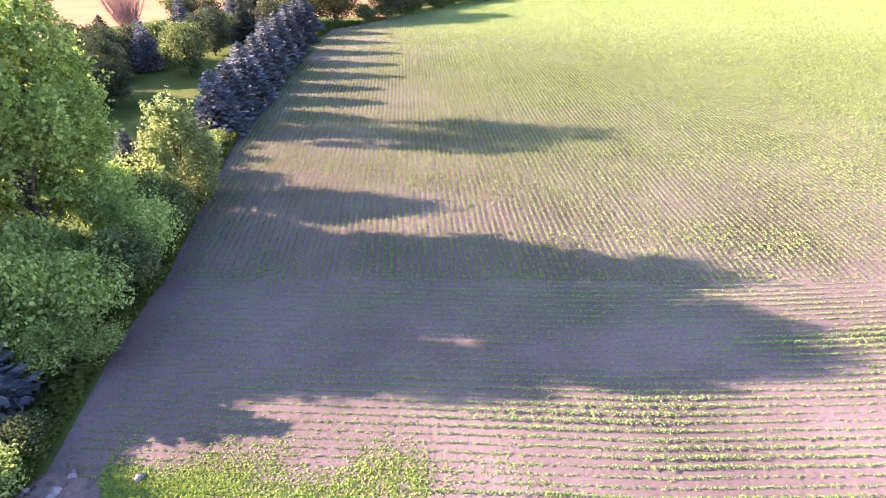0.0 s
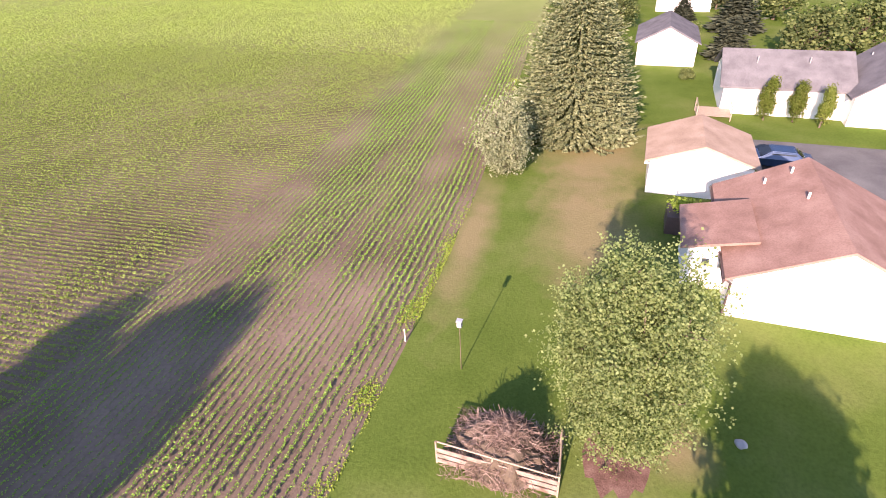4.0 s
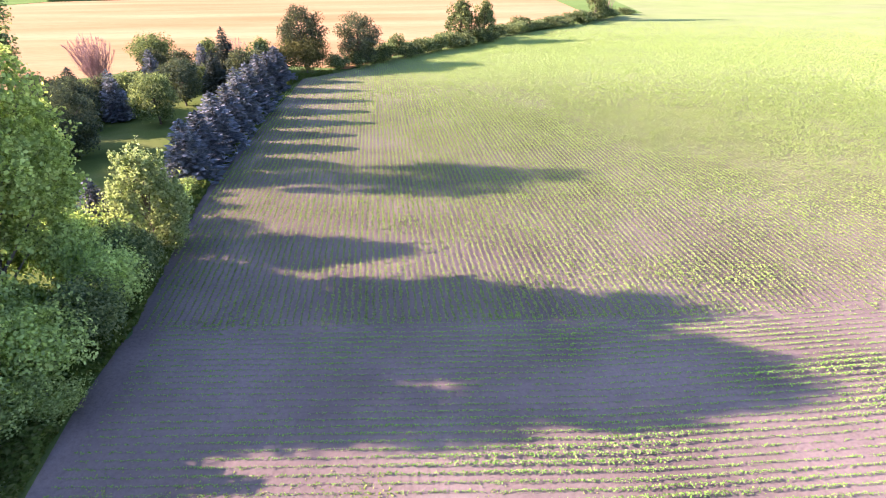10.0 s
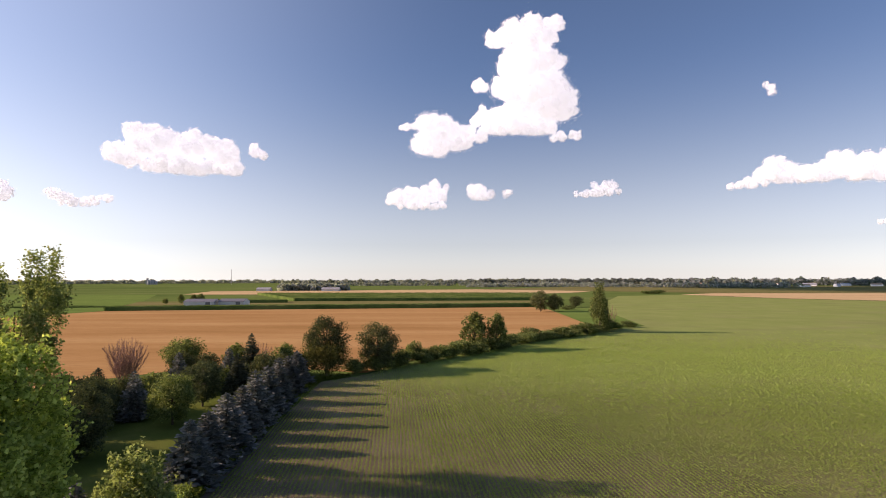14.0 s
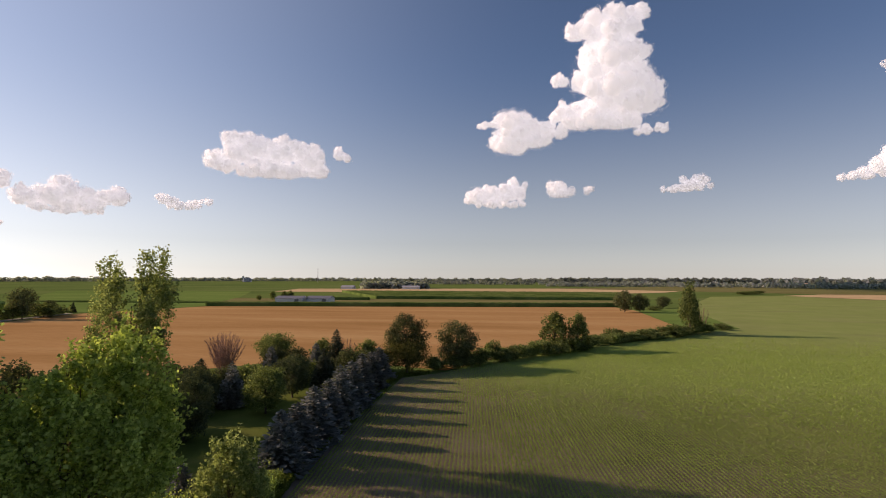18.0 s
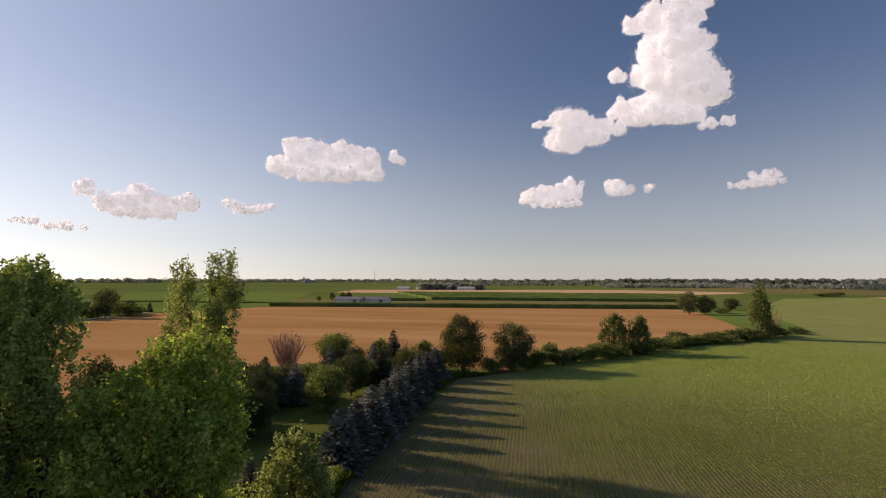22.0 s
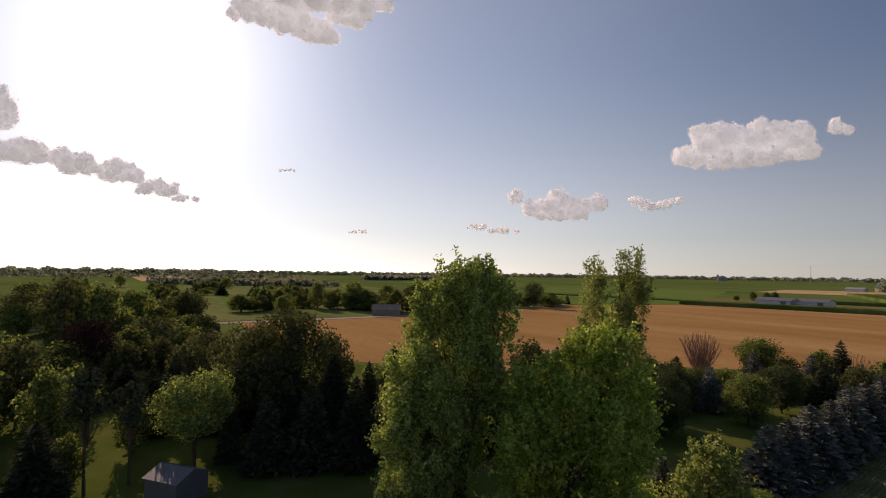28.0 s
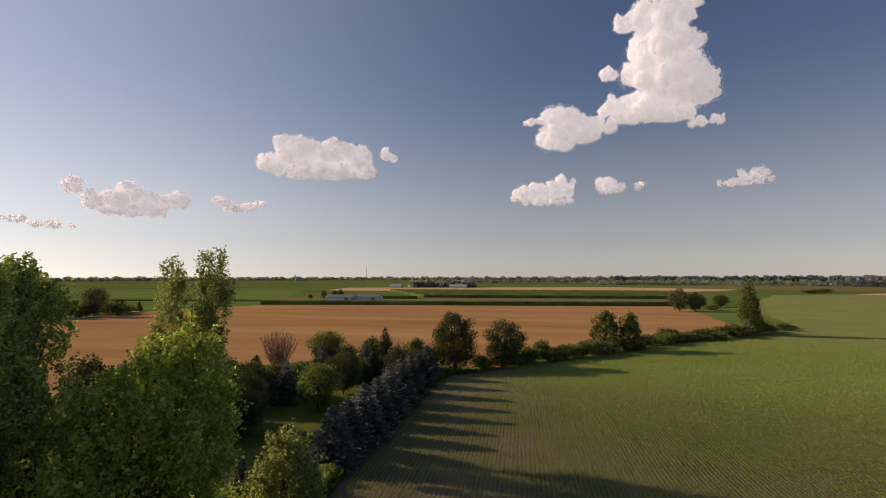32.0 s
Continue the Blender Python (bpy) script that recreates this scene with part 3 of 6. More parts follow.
def sheet(name, outline, z, mat, label, category, kind="structure", cell=0.0):
    """A flat piece of ground with the given outline."""
    bm = bmesh.new()
    bm.faces.new([bm.verts.new((x, y, z)) for x, y in outline])
    bm.normal_update()
    for f in bm.faces:
        if f.normal.z < 0:
            f.normal_flip()
    return tagged(part(name, bm, mat), label, category, kind=kind)

# ---- ground and fields ----
bm = bmesh.new()
RINGS = [0, 30, 80, 160, 300, 600, 1200, 2400, 4700]
prev = None
for r in RINGS:
    ring = [bm.verts.new((r * math.cos(a * math.pi / 24), r * math.sin(a * math.pi / 24), 0)) for a in range(48)] if r else [bm.verts.new((0, 0, 0))]
    if prev:
        for k in range(48):
            bm.faces.new((prev[0], ring[k], ring[(k + 1) % 48]) if len(prev) == 1 else (prev[k], ring[k], ring[(k + 1) % 48], prev[(k + 1) % 48]))
    prev = ring
tagged(part("ground", bm, M_PLAIN), "flat green farmland reaching the horizon", "ground", kind="structure")

FIELD_CORNERS = [(-15.0, 8.6), (7.6, 8.1), (16.3, 8.4), (30.8, 9.4), (44.6, 10.9), (75, 14.2), (130, 19), (420, 60), (420, 320), (302, 457), (264, 581), (181, 541), (95, 330), (82, 240),
         (76, 199), (57, 181), (16, 136), (-3.4, 115), (-15, 97), (-20.5, 92), (-22.0, 82), (-19.8, 56), (-19.4, 44), (-18.3, 36), (-16.3, 24), (-16.2, 18)]
FIELD = []
for (xa, ya), (xb, yb) in zip(FIELD_CORNERS, FIELD_CORNERS[1:] + FIELD_CORNERS[:1]):
    n = max(1, min(40, int(math.hypot(xb - xa, yb - ya) / 0.6)))
    for k in range(n):
        q = Vector((xa + (xb - xa) * k / n, ya + (yb - ya) * k / n, 0))
        FIELD.append((q.x + 0.5 * noise.noise(q * 0.7), q.y + 0.5 * noise.noise(q * 0.7 + Vector((7, 3, 1)))))
sheet("soybean_field", FIELD, 0.02, M_FIELD, "brown soil of a soybean field, greener with distance", "field")
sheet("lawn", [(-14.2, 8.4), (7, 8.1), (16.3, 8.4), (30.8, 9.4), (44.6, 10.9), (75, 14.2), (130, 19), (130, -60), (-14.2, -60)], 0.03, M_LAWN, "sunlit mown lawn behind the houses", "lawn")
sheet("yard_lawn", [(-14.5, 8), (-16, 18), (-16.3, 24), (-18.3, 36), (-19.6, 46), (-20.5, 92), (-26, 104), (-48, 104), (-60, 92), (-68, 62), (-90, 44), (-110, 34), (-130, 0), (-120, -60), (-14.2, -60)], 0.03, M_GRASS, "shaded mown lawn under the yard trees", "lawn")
sheet("wheat_field", [(-96, 43), (-69, 62), (-61, 93), (-49, 105), (-27, 105), (-14, 100), (1.8, 130), (16, 141), (31, 165), (54, 190), (57, 213), (62, 300), (57, 331), (-59, 322), (-187, 297), (-208, 224), (-200, 190), (-181, 113), (-181, 70), (-182, 40)], 0.05, M_WHEAT, "ripe golden wheat field with faint drill lines", "field")
sheet("grass_corner", [(57, 213), (55, 190), (76, 200), (82, 240), (95, 330), (62, 302)], 0.06, M_BEANGREEN, "rough green grass at the hedgerow's end", "grass")
# far fields
sheet("bright_green_field", [(-210, 228), (-188, 300), (-206, 335), (-240, 430), (-330, 620), (-480, 630), (-560, 575), (-330, 300), (-230, 220)], 0.10, M_BEANGREEN, "bright green distant crop field", "field")
sheet("grass_strip", [(-190, 302), (60, 336), (85, 430), (-240, 425)], 0.12, M_OLIVE, "olive green strip between the corn", "field")
sheet("stubble_band", [(-300, 620), (90, 605), (180, 690), (215, 760), (60, 900), (-340, 790)], 0.16, M_TAN, "tan stubble field", "field")
sheet("tan_field_east", [(264, 583), (304, 460), (425, 330), (900, 460), (900, 640), (330, 640)], 0.16, M_TAN, "tan harvested field", "field")
sheet("dark_green_field", [(60, 910), (330, 650), (900, 650), (1500, 1100), (500, 1400)], 0.14, M_OLIVE, "dark green distant field", "field")
sheet("pasture", [(-190, 20), (-188, 120), (-300, 200), (-520, 260), (-800, 330), (-800, 20)], 0.08, M_PASTURE, "green pasture beyond the road", "field")
for name, outline, mat, label in (("crop_strip", [(-236, 50), (-330, 66), (-420, 70), (-420, 84), (-330, 82), (-240, 64)], M_BEANGREEN, "bright green crop strip beyond the road"), ("crop_strip", [(-300, 110), (-520, 160), (-700, 190), (-720, 240), (-520, 200), (-310, 135)], M_OLIVE, "olive crop strip beyond the road"),
                                  ("crop_strip", [(-430, 30), (-790, 40), (-790, 110), (-440, 58)], M_BEANGREEN, "bright green far crop field"), ("stubble_strip", [(-820, 60), (-1500, 80), (-1500, 200), (-820, 130)], M_TAN, "pale stubble strip near the horizon"), ("crop_strip", [(-900, 220), (-1700, 420), (-1700, 620), (-900, 330)], M_OLIVE, "olive far crop field"),
                                  ("crop_strip", [(-560, 330), (-1000, 560), (-1100, 760), (-640, 480)], M_BEANGREEN, "bright green far crop field")):
    sheet(name, outline, 0.13, mat, label, "field")
sheet("road", [(-181.5, -200), (-181.5, 70), (-182, 114), (-202, 190), (-210, 226), (-215, 226), (-207, 190), (-188, 116), (-187, 70), (-187, -200)], 0.11, M_GRAVEL, "pale country road along the wheat", "road")


def corn_block(name, corners, tall, label):
    """A stand of corn: ragged top and upright sides."""
    a, b, c, d = (np.array(p, float) for p in corners)
    nu, nv = max(4, int(np.linalg.norm(b - a) / 1.5)), max(3, int(np.linalg.norm(d - a) / 4.0))
    u, v = np.meshgrid(np.linspace(0, 1, nu), np.linspace(0, 1, nv), indexing="ij")
    xy = (a * (1 - u[..., None]) + b * u[..., None]) * (1 - v[..., None]) + (d * (1 - u[..., None]) + c * u[..., None]) * v[..., None]
    z = tall + RNG.uniform(-0.25, 0.25, u.shape)
    top_v = np.concatenate([xy, z[..., None]], -1).reshape(-1, 3)
    i, j = np.meshgrid(np.arange(nu - 1), np.arange(nv - 1), indexing="ij")
    faces = [np.stack([i * nv + j, (i + 1) * nv + j, (i + 1) * nv + j + 1, i * nv + j + 1], -1).reshape(-1, 4)]
    rim = np.concatenate([np.arange(nu) * nv, (nu - 1) * nv + np.arange(1, nv), np.arange(nu - 2, -1, -1) * nv + nv - 1, np.arange(nv - 2, 0, -1)])
    low = top_v[rim].copy()
    low[:, 2] = 0.0
    low[:, :2] += RNG.uniform(-0.2, 0.2, (len(rim), 2))
    k = np.arange(len(rim))
    faces.append(np.stack([rim, len(top_v) + k, len(top_v) + (k + 1) % len(rim), np.roll(rim, -1)], -1))
    return tagged(part_np(name, np.concatenate([top_v, low]), np.concatenate(faces), M_CORN), label, "corn", kind="stuff")


corn_block("corn_strip", [(-189, 299), (60, 333), (60, 345), (-190, 311)], 2.3, "strip of tall green corn along the wheat")
corn_block("corn_field", [(-118, 428), (95, 440), (110, 600), (-210, 610)], 2.4, "wide field of tall green corn")
corn_block("corn_hedge", [(-160, 396), (-115, 400), (-118, 408), (-165, 404)], 2.2, "short strip of tall corn by the sheds")
corn_block("corn_field_west", [(-330, 322), (-208, 336), (-240, 350), (-360, 336)], 0.9, "dark green far crop strip")

# ---- soybean rows ----
def cover(x, y):
    """How well the young plants stand, 0 to 1."""
    n1 = np.array([noise.noise(Vector((a * 0.085, b * 0.11, 3.1))) for a, b in zip(x, y)])
    n2 = np.array([noise.noise(Vector((a * 0.33, b * 0.4, 9.7))) for a, b in zip(x, y)])
    c = 0.68 + 0.42 * n1 + 0.34 * n2
    c += np.clip((y - 30) / 60, 0, 0.28)
    c -= 0.40 * np.exp(-((y - 24.0 + 0.03 * x) / 2.6) ** 2) / (1 + np.exp((12 - x) / 2.0))
    c -= 0.45 * np.clip((3 - x) / 16, 0, 1) * np.clip((110 - y) / 25, 0, 1)
    c += 0.26 * np.exp(-((y - 33) / 9) ** 2) * (x < 14)
    # on the headland, lush and poor bands follow the rows
    d = y - near_edge(x)
    n3 = np.array([noise.noise(Vector((a * 0.09, b * 0.75, 5.3))) for a, b in zip(x, d)])
    band = 0.75 * np.exp(-((d - 1.3) / 0.95) ** 2) * np.clip((x + 2) / 6, 0, 1)
    band += 0.70 * np.exp(-((d - 3.9 - 0.05 * (x - 14)) / 0.75) ** 2) * np.clip((x - 5) / 4, 0, 1)
    band += 0.80 * np.exp(-((d - 6.5 - 0.05 * (x - 10)) / 1.25) ** 2) * np.clip((x + 3) / 5, 0, 1)
    band += 0.60 * np.exp(-((d - 10.0) / 1.6) ** 2) * np.clip((x - 11) / 5, 0, 1)
    low = 0.27 + band * np.clip(1.0 + 1.2 * n3, 0.2, 1.6) + 0.22 * n2 + 0.22 * n3
    share = np.clip((13.5 - d) / 3.0, 0, 1)
    return np.clip(c * (1 - share) + low * share, 0.2, 1)


def coarse_cover(x, y, step=1.0):
    """cover() on a grid, read by the nearest cell, to stay quick."""
    gx, gy = np.round(x / step).astype(int), np.round(y / step).astype(int)
    key = gx * 100000 + gy
    uniq, inv = np.unique(key, return_inverse=True)
    ux = np.round(uniq / 100000)
    uy = uniq - ux * 100000
    return cover(ux * step, uy * step)[inv]


def coarse_noise(x, y):
    key = np.round(x / 0.3).astype(int) * 100000 + np.round(y / 0.3).astype(int)
    uniq, inv = np.unique(key, return_inverse=True)
    ux = np.round(uniq / 100000)
    uy = uniq - ux * 100000
    return np.array([noise.noise(Vector((a * 0.105, b * 0.165, 1.3))) for a, b in zip(ux, uy)])[inv]


def left_edge(y):
    return np.interp(y, [8, 18, 24, 36, 44, 56, 82, 92, 97, 115, 136, 181, 199], [-15, -16.2, -16.3, -18.3, -19.4, -19.8, -22, -20.5, -15, -3.4, 16, 57, 76]) + 0.45


def near_edge(x):
    return np.interp(x, [-16, 7.6, 16.3, 30.8, 44.6, 75, 130], [9.3, 8.7, 9.0, 10.0, 11.5, 14.8, 19.6])


def plants(name, px, py, leaf, per, label, step=1.0, mat=L_SOY, along=1, reach=0.09, flat=1.5):
    """Leafy tufts, close enough along each row to join into one low strip."""
    c = coarse_cover(px, py, step)
    keep = RNG.random(len(px)) < np.clip(0.42 + c * 1.2, 0.3, 1.0) * np.clip((190 - np.hypot(px, py)) / 60, 0.05, 1)
    px, py, c = px[keep], py[keep], c[keep]
    size = leaf * (0.58 + 0.62 * c) * RNG.uniform(0.75, 1.2, len(px))
    s = np.repeat(size, per)
    wide = np.repeat(0.42 + 0.85 * c, per) * (max(leaf, 0.08) / 0.085)
    cen = np.repeat(np.stack([px, py, 0.04 + 0.09 * c], 1), per, 0)
    off = RNG.normal(size=cen.shape)
    cen += off * wide[:, None] * ([0.052, reach, 0.0] if along else [reach, 0.052, 0.0])
    across = off[:, 0] if along else off[:, 1]
    cen[:, 2] += np.repeat(0.10 * c, per) * np.exp(-across ** 2) * RNG.uniform(0.3, 1.0, len(s))
    v, f = leaf_quads(cen, s * RNG.uniform(0.7, 1.2, len(s)), up=flat, long=1.2)
    return tagged(part_np(name, v, f, mat), label, "crop", kind="stuff")


ROW = 0.40
# headland rows run along the near edge
hx, hy = [], []
for k in range(39):
    x = np.arange(-14.5, 88, 0.10) + RNG.uniform(-0.05, 0.05)
    y = near_edge(x) - 0.35 + k * ROW + RNG.normal(size=len(x)) * 0.02
    ok = (x > left_edge(y) + 0.1) & (RNG.random(len(x)) < np.clip((95 - x) / 45, 0.35, 1) * min(1.0, (40 - k) / 6))
    hx.append(x[ok]), hy.append(y[ok])
plants("headland_soybeans", np.concatenate(hx), np.concatenate(hy), 0.064, 6, "green soybean rows along the field's headland", 0.4, along=0)
# main rows run away from it
SLANT = -0.085
mx_, my_ = [], []
for k in range(int(100 / ROW)):
    y = np.arange(23.5, 92, 0.17)
    x = -24 + k * ROW + (y - 24) * SLANT + RNG.normal(size=len(y)) * 0.02
    ok = (x > left_edge(y) + 0.1) & (y > near_edge(x) + 12.9 + 2.0 * RNG.random(len(x))) & (x < 62 + 8 * RNG.random(len(x))) & (RNG.random(len(y)) < (92 - y) / 26)
    mx_.append(x[ok]), my_.append(y[ok])
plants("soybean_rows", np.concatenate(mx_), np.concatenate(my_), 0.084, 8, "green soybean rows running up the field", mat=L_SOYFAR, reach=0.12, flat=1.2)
# further rows
fx, fy = [], []
for k in range(int(225 / ROW)):
    y = np.arange(20, 175, 0.30) + RNG.uniform(-0.12, 0.12)
    x = -36 + k * ROW + (y - 24) * SLANT + RNG.normal(size=len(y)) * 0.025
    ok = (x > left_edge(y) + 0.1) & (x < 150) & (y > near_edge(x) + 12.9 + 2.0 * RNG.random(len(x))) & ((RNG.random(len(y)) < (y - 66) / 26) | (x > 62 + 8 * RNG.random(len(x))))
    fx.append(x[ok]), fy.append(y[ok])
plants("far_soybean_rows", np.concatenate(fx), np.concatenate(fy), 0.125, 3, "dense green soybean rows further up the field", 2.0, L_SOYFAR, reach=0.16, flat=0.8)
# yellow-green weeds in the near corner
wx = np.concatenate([RNG.uniform(-14.6, -1, 80000), RNG.uniform(-4, 60, 80000)])
wy = near_edge(wx) - 0.7 + np.abs(RNG.normal(size=len(wx))) * np.where(wx < 6, 1.75, 0.8)
wc = coarse_noise(wx, wy)
ok = (wc + RNG.normal(size=len(wc)) * 0.24 > np.where(wx < -2, -0.14 + 0.20 * np.clip(wy - 11.8, 0, 9), np.where(wx < 6, 0.1, 0.52 + 0.5 * np.clip(wy - near_edge(wx) - 0.2, 0, 2)))) & (wx > left_edge(wy) + 2.0)
wp = np.stack([wx[ok], wy[ok], RNG.uniform(0.02, 0.06, ok.sum())], 1)
tagged(part_np("weeds", *leaf_quads(wp, RNG.uniform(0.035, 0.075, len(wp)), up=2.6, long=2.0), L_WEED), "yellow-green weeds along the field's edge", "weeds", kind="stuff")
# ---- trees of the yard and the hedgerow ----
POPLAR = envelope(11, 34, [(3.5, 2.4), (7.0, 3.7), (9.5, 4.3), (11.5, 3.9), (13.5, 3.1), (15.5, 2.6), (17.0, 2.2)], 1.25, 4.0) + [(1.4, 0.2, 15.4, 0.75, 2.3), (0.5, -0.5, 15.8, 0.8, 2.3), (-0.6, 0.3, 15.8, 0.85, 2.3), (-1.6, -0.2, 15.7, 0.9, 2.3), (-2.5, 0.3, 15.0, 0.8, 2.4)]
settle(bough_tree(11, [(u * 1.11, w * 1.11, 17.5 - (17.5 - z) * 1.11, r * 1.11, h * 1.11) for u, w, z, r, h in POPLAR], 88000, 0.165, L_PLUME, "tall poplar with upright dark green plumes", "poplar_tree", 53.5, 0.75, girth=0.34, rise=1.3), -29.2, 21.5)
SLENDER = [(1.9, 0, 17.0, 0.9, 2.2), (1.5, 0.6, 14.6, 1.1, 2.0), (2.6, -0.3, 13.6, 0.8, 1.3), (2.9, 0.2, 11.6, 0.7, 0.9), (-1.1, 0.2, 17.6, 0.8, 2.1), (-2.6, 0, 17.8, 0.75, 1.9), (-1.8, -0.4, 15.4, 1.3, 1.9), (-2.9, 0.3, 15.2, 0.9, 1.5), (-1.4, 0.5, 13.0, 1.2, 1.7), (-0.6, -0.5, 11.0, 1.2, 1.6), (-2.4, 0.4, 11.6, 1.0, 1.4), (0.4, 0, 9.2, 1.3, 1.6)]
settle(bough_tree(12, [(u, w * 4.5, z, r * 1.1, h * 1.25) for u, w, z, r, h in SLENDER], 21000, 0.17, L_POPLAR, "tall slender poplar with an open crown", "poplar_tree", 39.0, 1.0, 26, 0.06, 0.22, start=0.4, rise=1.6), -37.7, 47.3)
MAPLE = [(-3.1, 0.0, 12.3, 1.6, 2.0), (-1.9, 0.8, 11.8, 1.5, 2.0), (-0.4, 0.3, 11.3, 1.6, 2.1), (-1.6, -1.6, 10.6, 1.7, 1.9), (1.2, 0.5, 10.2, 1.5, 1.8), (2.9, 0.2, 9.4, 1.4, 1.8), (3.2, -1.2, 7.9, 1.5, 1.6), (3.0, 0.9, 6.9, 1.6, 1.6), (-3.5, 0.6, 10.0, 1.5, 1.9), (-3.5, -1.0, 8.2, 1.5, 1.7),
         (0.4, -2.4, 9.0, 1.7, 1.9), (-1.5, -2.9, 7.4, 1.7, 1.8), (1.5, -2.9, 6.8, 1.7, 1.7), (0.0, 2.2, 9.2, 2.0, 2.2), (-2.2, 2.4, 8.0, 1.8, 2.0), (2.2, 2.2, 7.0, 1.8, 1.9), (-3.6, 0.2, 6.2, 1.4, 1.5), (3.4, -0.2, 5.4, 1.3, 1.4), (0.2, -3.0, 5.0, 1.6, 1.5), (-2.2, -2.4, 4.8, 1.5, 1.4), (2.2, -2.2, 4.4, 1.4, 1.3), (0.0, 0.0, 6.0, 2.8, 3.4), (1.8, -2.0, 2.6, 1.5, 1.6), (-1.6, -2.2, 2.8, 1.5, 1.7), (0.0, -2.6, 3.0, 1.5, 1.6), (2.8, 0.4, 3.2, 1.4, 1.6), (-2.9, 0.2, 3.6, 1.4, 1.7)]
settle(bough_tree(13, [(u * 0.97, w * 1.05, 17.5 - (17.5 - z) * 0.97, r * 0.96, h * 0.96) for u, w, z, r, h in MAPLE], 62000, 0.18, L_BRIGHT, "large bright green maple at the field's edge", "maple_tree", 41.6, 0.85, girth=0.3, rise=1.1, fill=0.12), -23.0, 24.8)
settle(bough_tree(14, envelope(14, 22, [(0.6, 2.0), (2.2, 2.9), (4.0, 2.6), (5.6, 1.7), (6.6, 0.9)], 0.8), 17000, 0.14, L_POPLAR, "small pale green maple beside the soybean field", "maple_tree", 30.0, 0.62, 30, girth=0.12), -18.6, 32.6)
settle(crown_tree(15, 7.4, 6.5, 0.0, 150, 14000, 0.16, "round", L_YARD, label="dense dark round yard tree", name="round_tree", clump=0.13, rough=0.35), -35.7, 53.0)
settle(crown_tree(16, 6.4, 6.8, 0.0, 150, 13000, 0.16, "round", L_YARD, label="dense dark round yard tree", name="round_tree", clump=0.13, rough=0.35), -40.9, 62.6)
settle(crown_tree(17, 6.5, 6.0, 0.04, 150, 12000, 0.16, "oval", L_MID, label="dense green round tree on the shaded lawn", name="round_tree", clump=0.13, rough=0.3), -32.4, 65.2)
settle(crown_tree(18, 6.9, 5.8, 0.04, 150, 10000, 0.17, "round", L_YARD, label="dense dark green round tree", name="round_tree", clump=0.13, rough=0.3), -32.9, 74.4)
settle(crown_tree(19, 7.2, 8.3, 0.15, 80, 8000, 0.22, "round", L_MID, label="round green tree beside the wheat", clump=0.16), -46.3, 96.9)
settle(crown_tree(20, 11.1, 8.8, 0.2, 150, 12000, 0.21, "round", L_DARK, label="round-headed green tree in the hedgerow", clump=0.12), -21.3, 99.6)
settle(crown_tree(21, 6.6, 8.7, 0.02, 80, 8000, 0.22, "round", L_OLIVE, label="broad olive green bush in the hedgerow", name="bush"), -20.6, 96.6)
settle(crown_tree(22, 9.8, 9.3, 0.03, 150, 12000, 0.21, "oval", L_DARK, label="broad green tree in the hedgerow", clump=0.12), -12.1, 103.7)
settle(bare_tree(23, 8.3, 7.0, "dead bare tree with many thin stems", stems=44, twigs=54), -50.5, 86.0)
settle(bare_tree(24, 6.5, 4.5, "bare reddish tree in the hedgerow", stems=14, twigs=22), -33.0, 98.5)
SPRUCE = [spruce_tree(30 + k, 6.0, 3.9, L_BLUE, "blue spruce in a row along the field", levels=30, arms=16, sprays=11) for k in range(3)]
ROWLIST = [(-21.3, 46.0, 5.5), (-21.6, 50.2, 5.2), (-21.8, 54.8, 5.9), (-22.0, 59.6, 5.7), (-22.3, 64.6, 6.5), (-22.6, 70.0, 6.2), (-23.0, 76.0, 6.3), (-23.4, 82.5, 5.8), (-23.9, 89.0, 5.6)]
for k, (x, y, h) in enumerate(ROWLIST):
    place(SPRUCE[k % 3], x, y, 0, 77 * k, 1.24 + 0.06 * (k % 3), h / 6.0, group="spruces along the field")
for ob in SPRUCE[1:]:
    settle(ob, -38.5 if ob is SPRUCE[1] else -35.4, 67.6 if ob is SPRUCE[1] else 89.6)
    ob["label"] = "blue spruce on the yard lawn"
settle(SPRUCE[0], -41.0, 84.0)
GREEN_SPRUCE = spruce_tree(40, 8.0, 4.6, L_SPRUCE, "dark green spruce in the yard", levels=32, arms=17, sprays=12, spray=0.4)
settle(GREEN_SPRUCE, -33.1, 93.6)
for x, y, h, w in [(-46.1, 16.9, 7.6, 4.4), (-44.5, 20.5, 7.9, 4.4), (-45.4, 24.8, 10.2, 5.0), (-47.4, 13.4, 6.5, 4.0), (-43.0, 28.5, 8.2, 4.8), (-51.0, 21.0, 9.0, 5.0), (-41.5, 33.0, 7.5, 4.6)]:
    place(GREEN_SPRUCE, x, y, 0, x * 31, w / 4.6, h / 8.0)
settle(crown_tree(41, 14.2, 14.5, 0.05, 150, 24000, 0.25, "broad", L_DARK, label="large dark spreading oak in the yard", name="oak_tree", clump=0.1, lobes=14), -57.2, 16.9)
settle(crown_tree(42, 8.9, 8.6, 0.22, 100, 15000, 0.19, "round", L_PLUME, label="round green yard tree with a forked trunk", clump=0.12, lobes=10), -52.0, 8.4)
BUSH = crown_tree(43, 3.0, 3.4, 0.0, 60, 7000, 0.105, "round", L_HEDGE, label="dense sage green shrub at the field's edge", name="shrub", clump=0.2)
settle(BUSH, -21.5, 24.0)
DARKBUSH = crown_tree(46, 3.0, 3.4, 0.0, 60, 6000, 0.11, "round", L_MID, label="dense dark green shrub at the field's edge", name="shrub", clump=0.2)
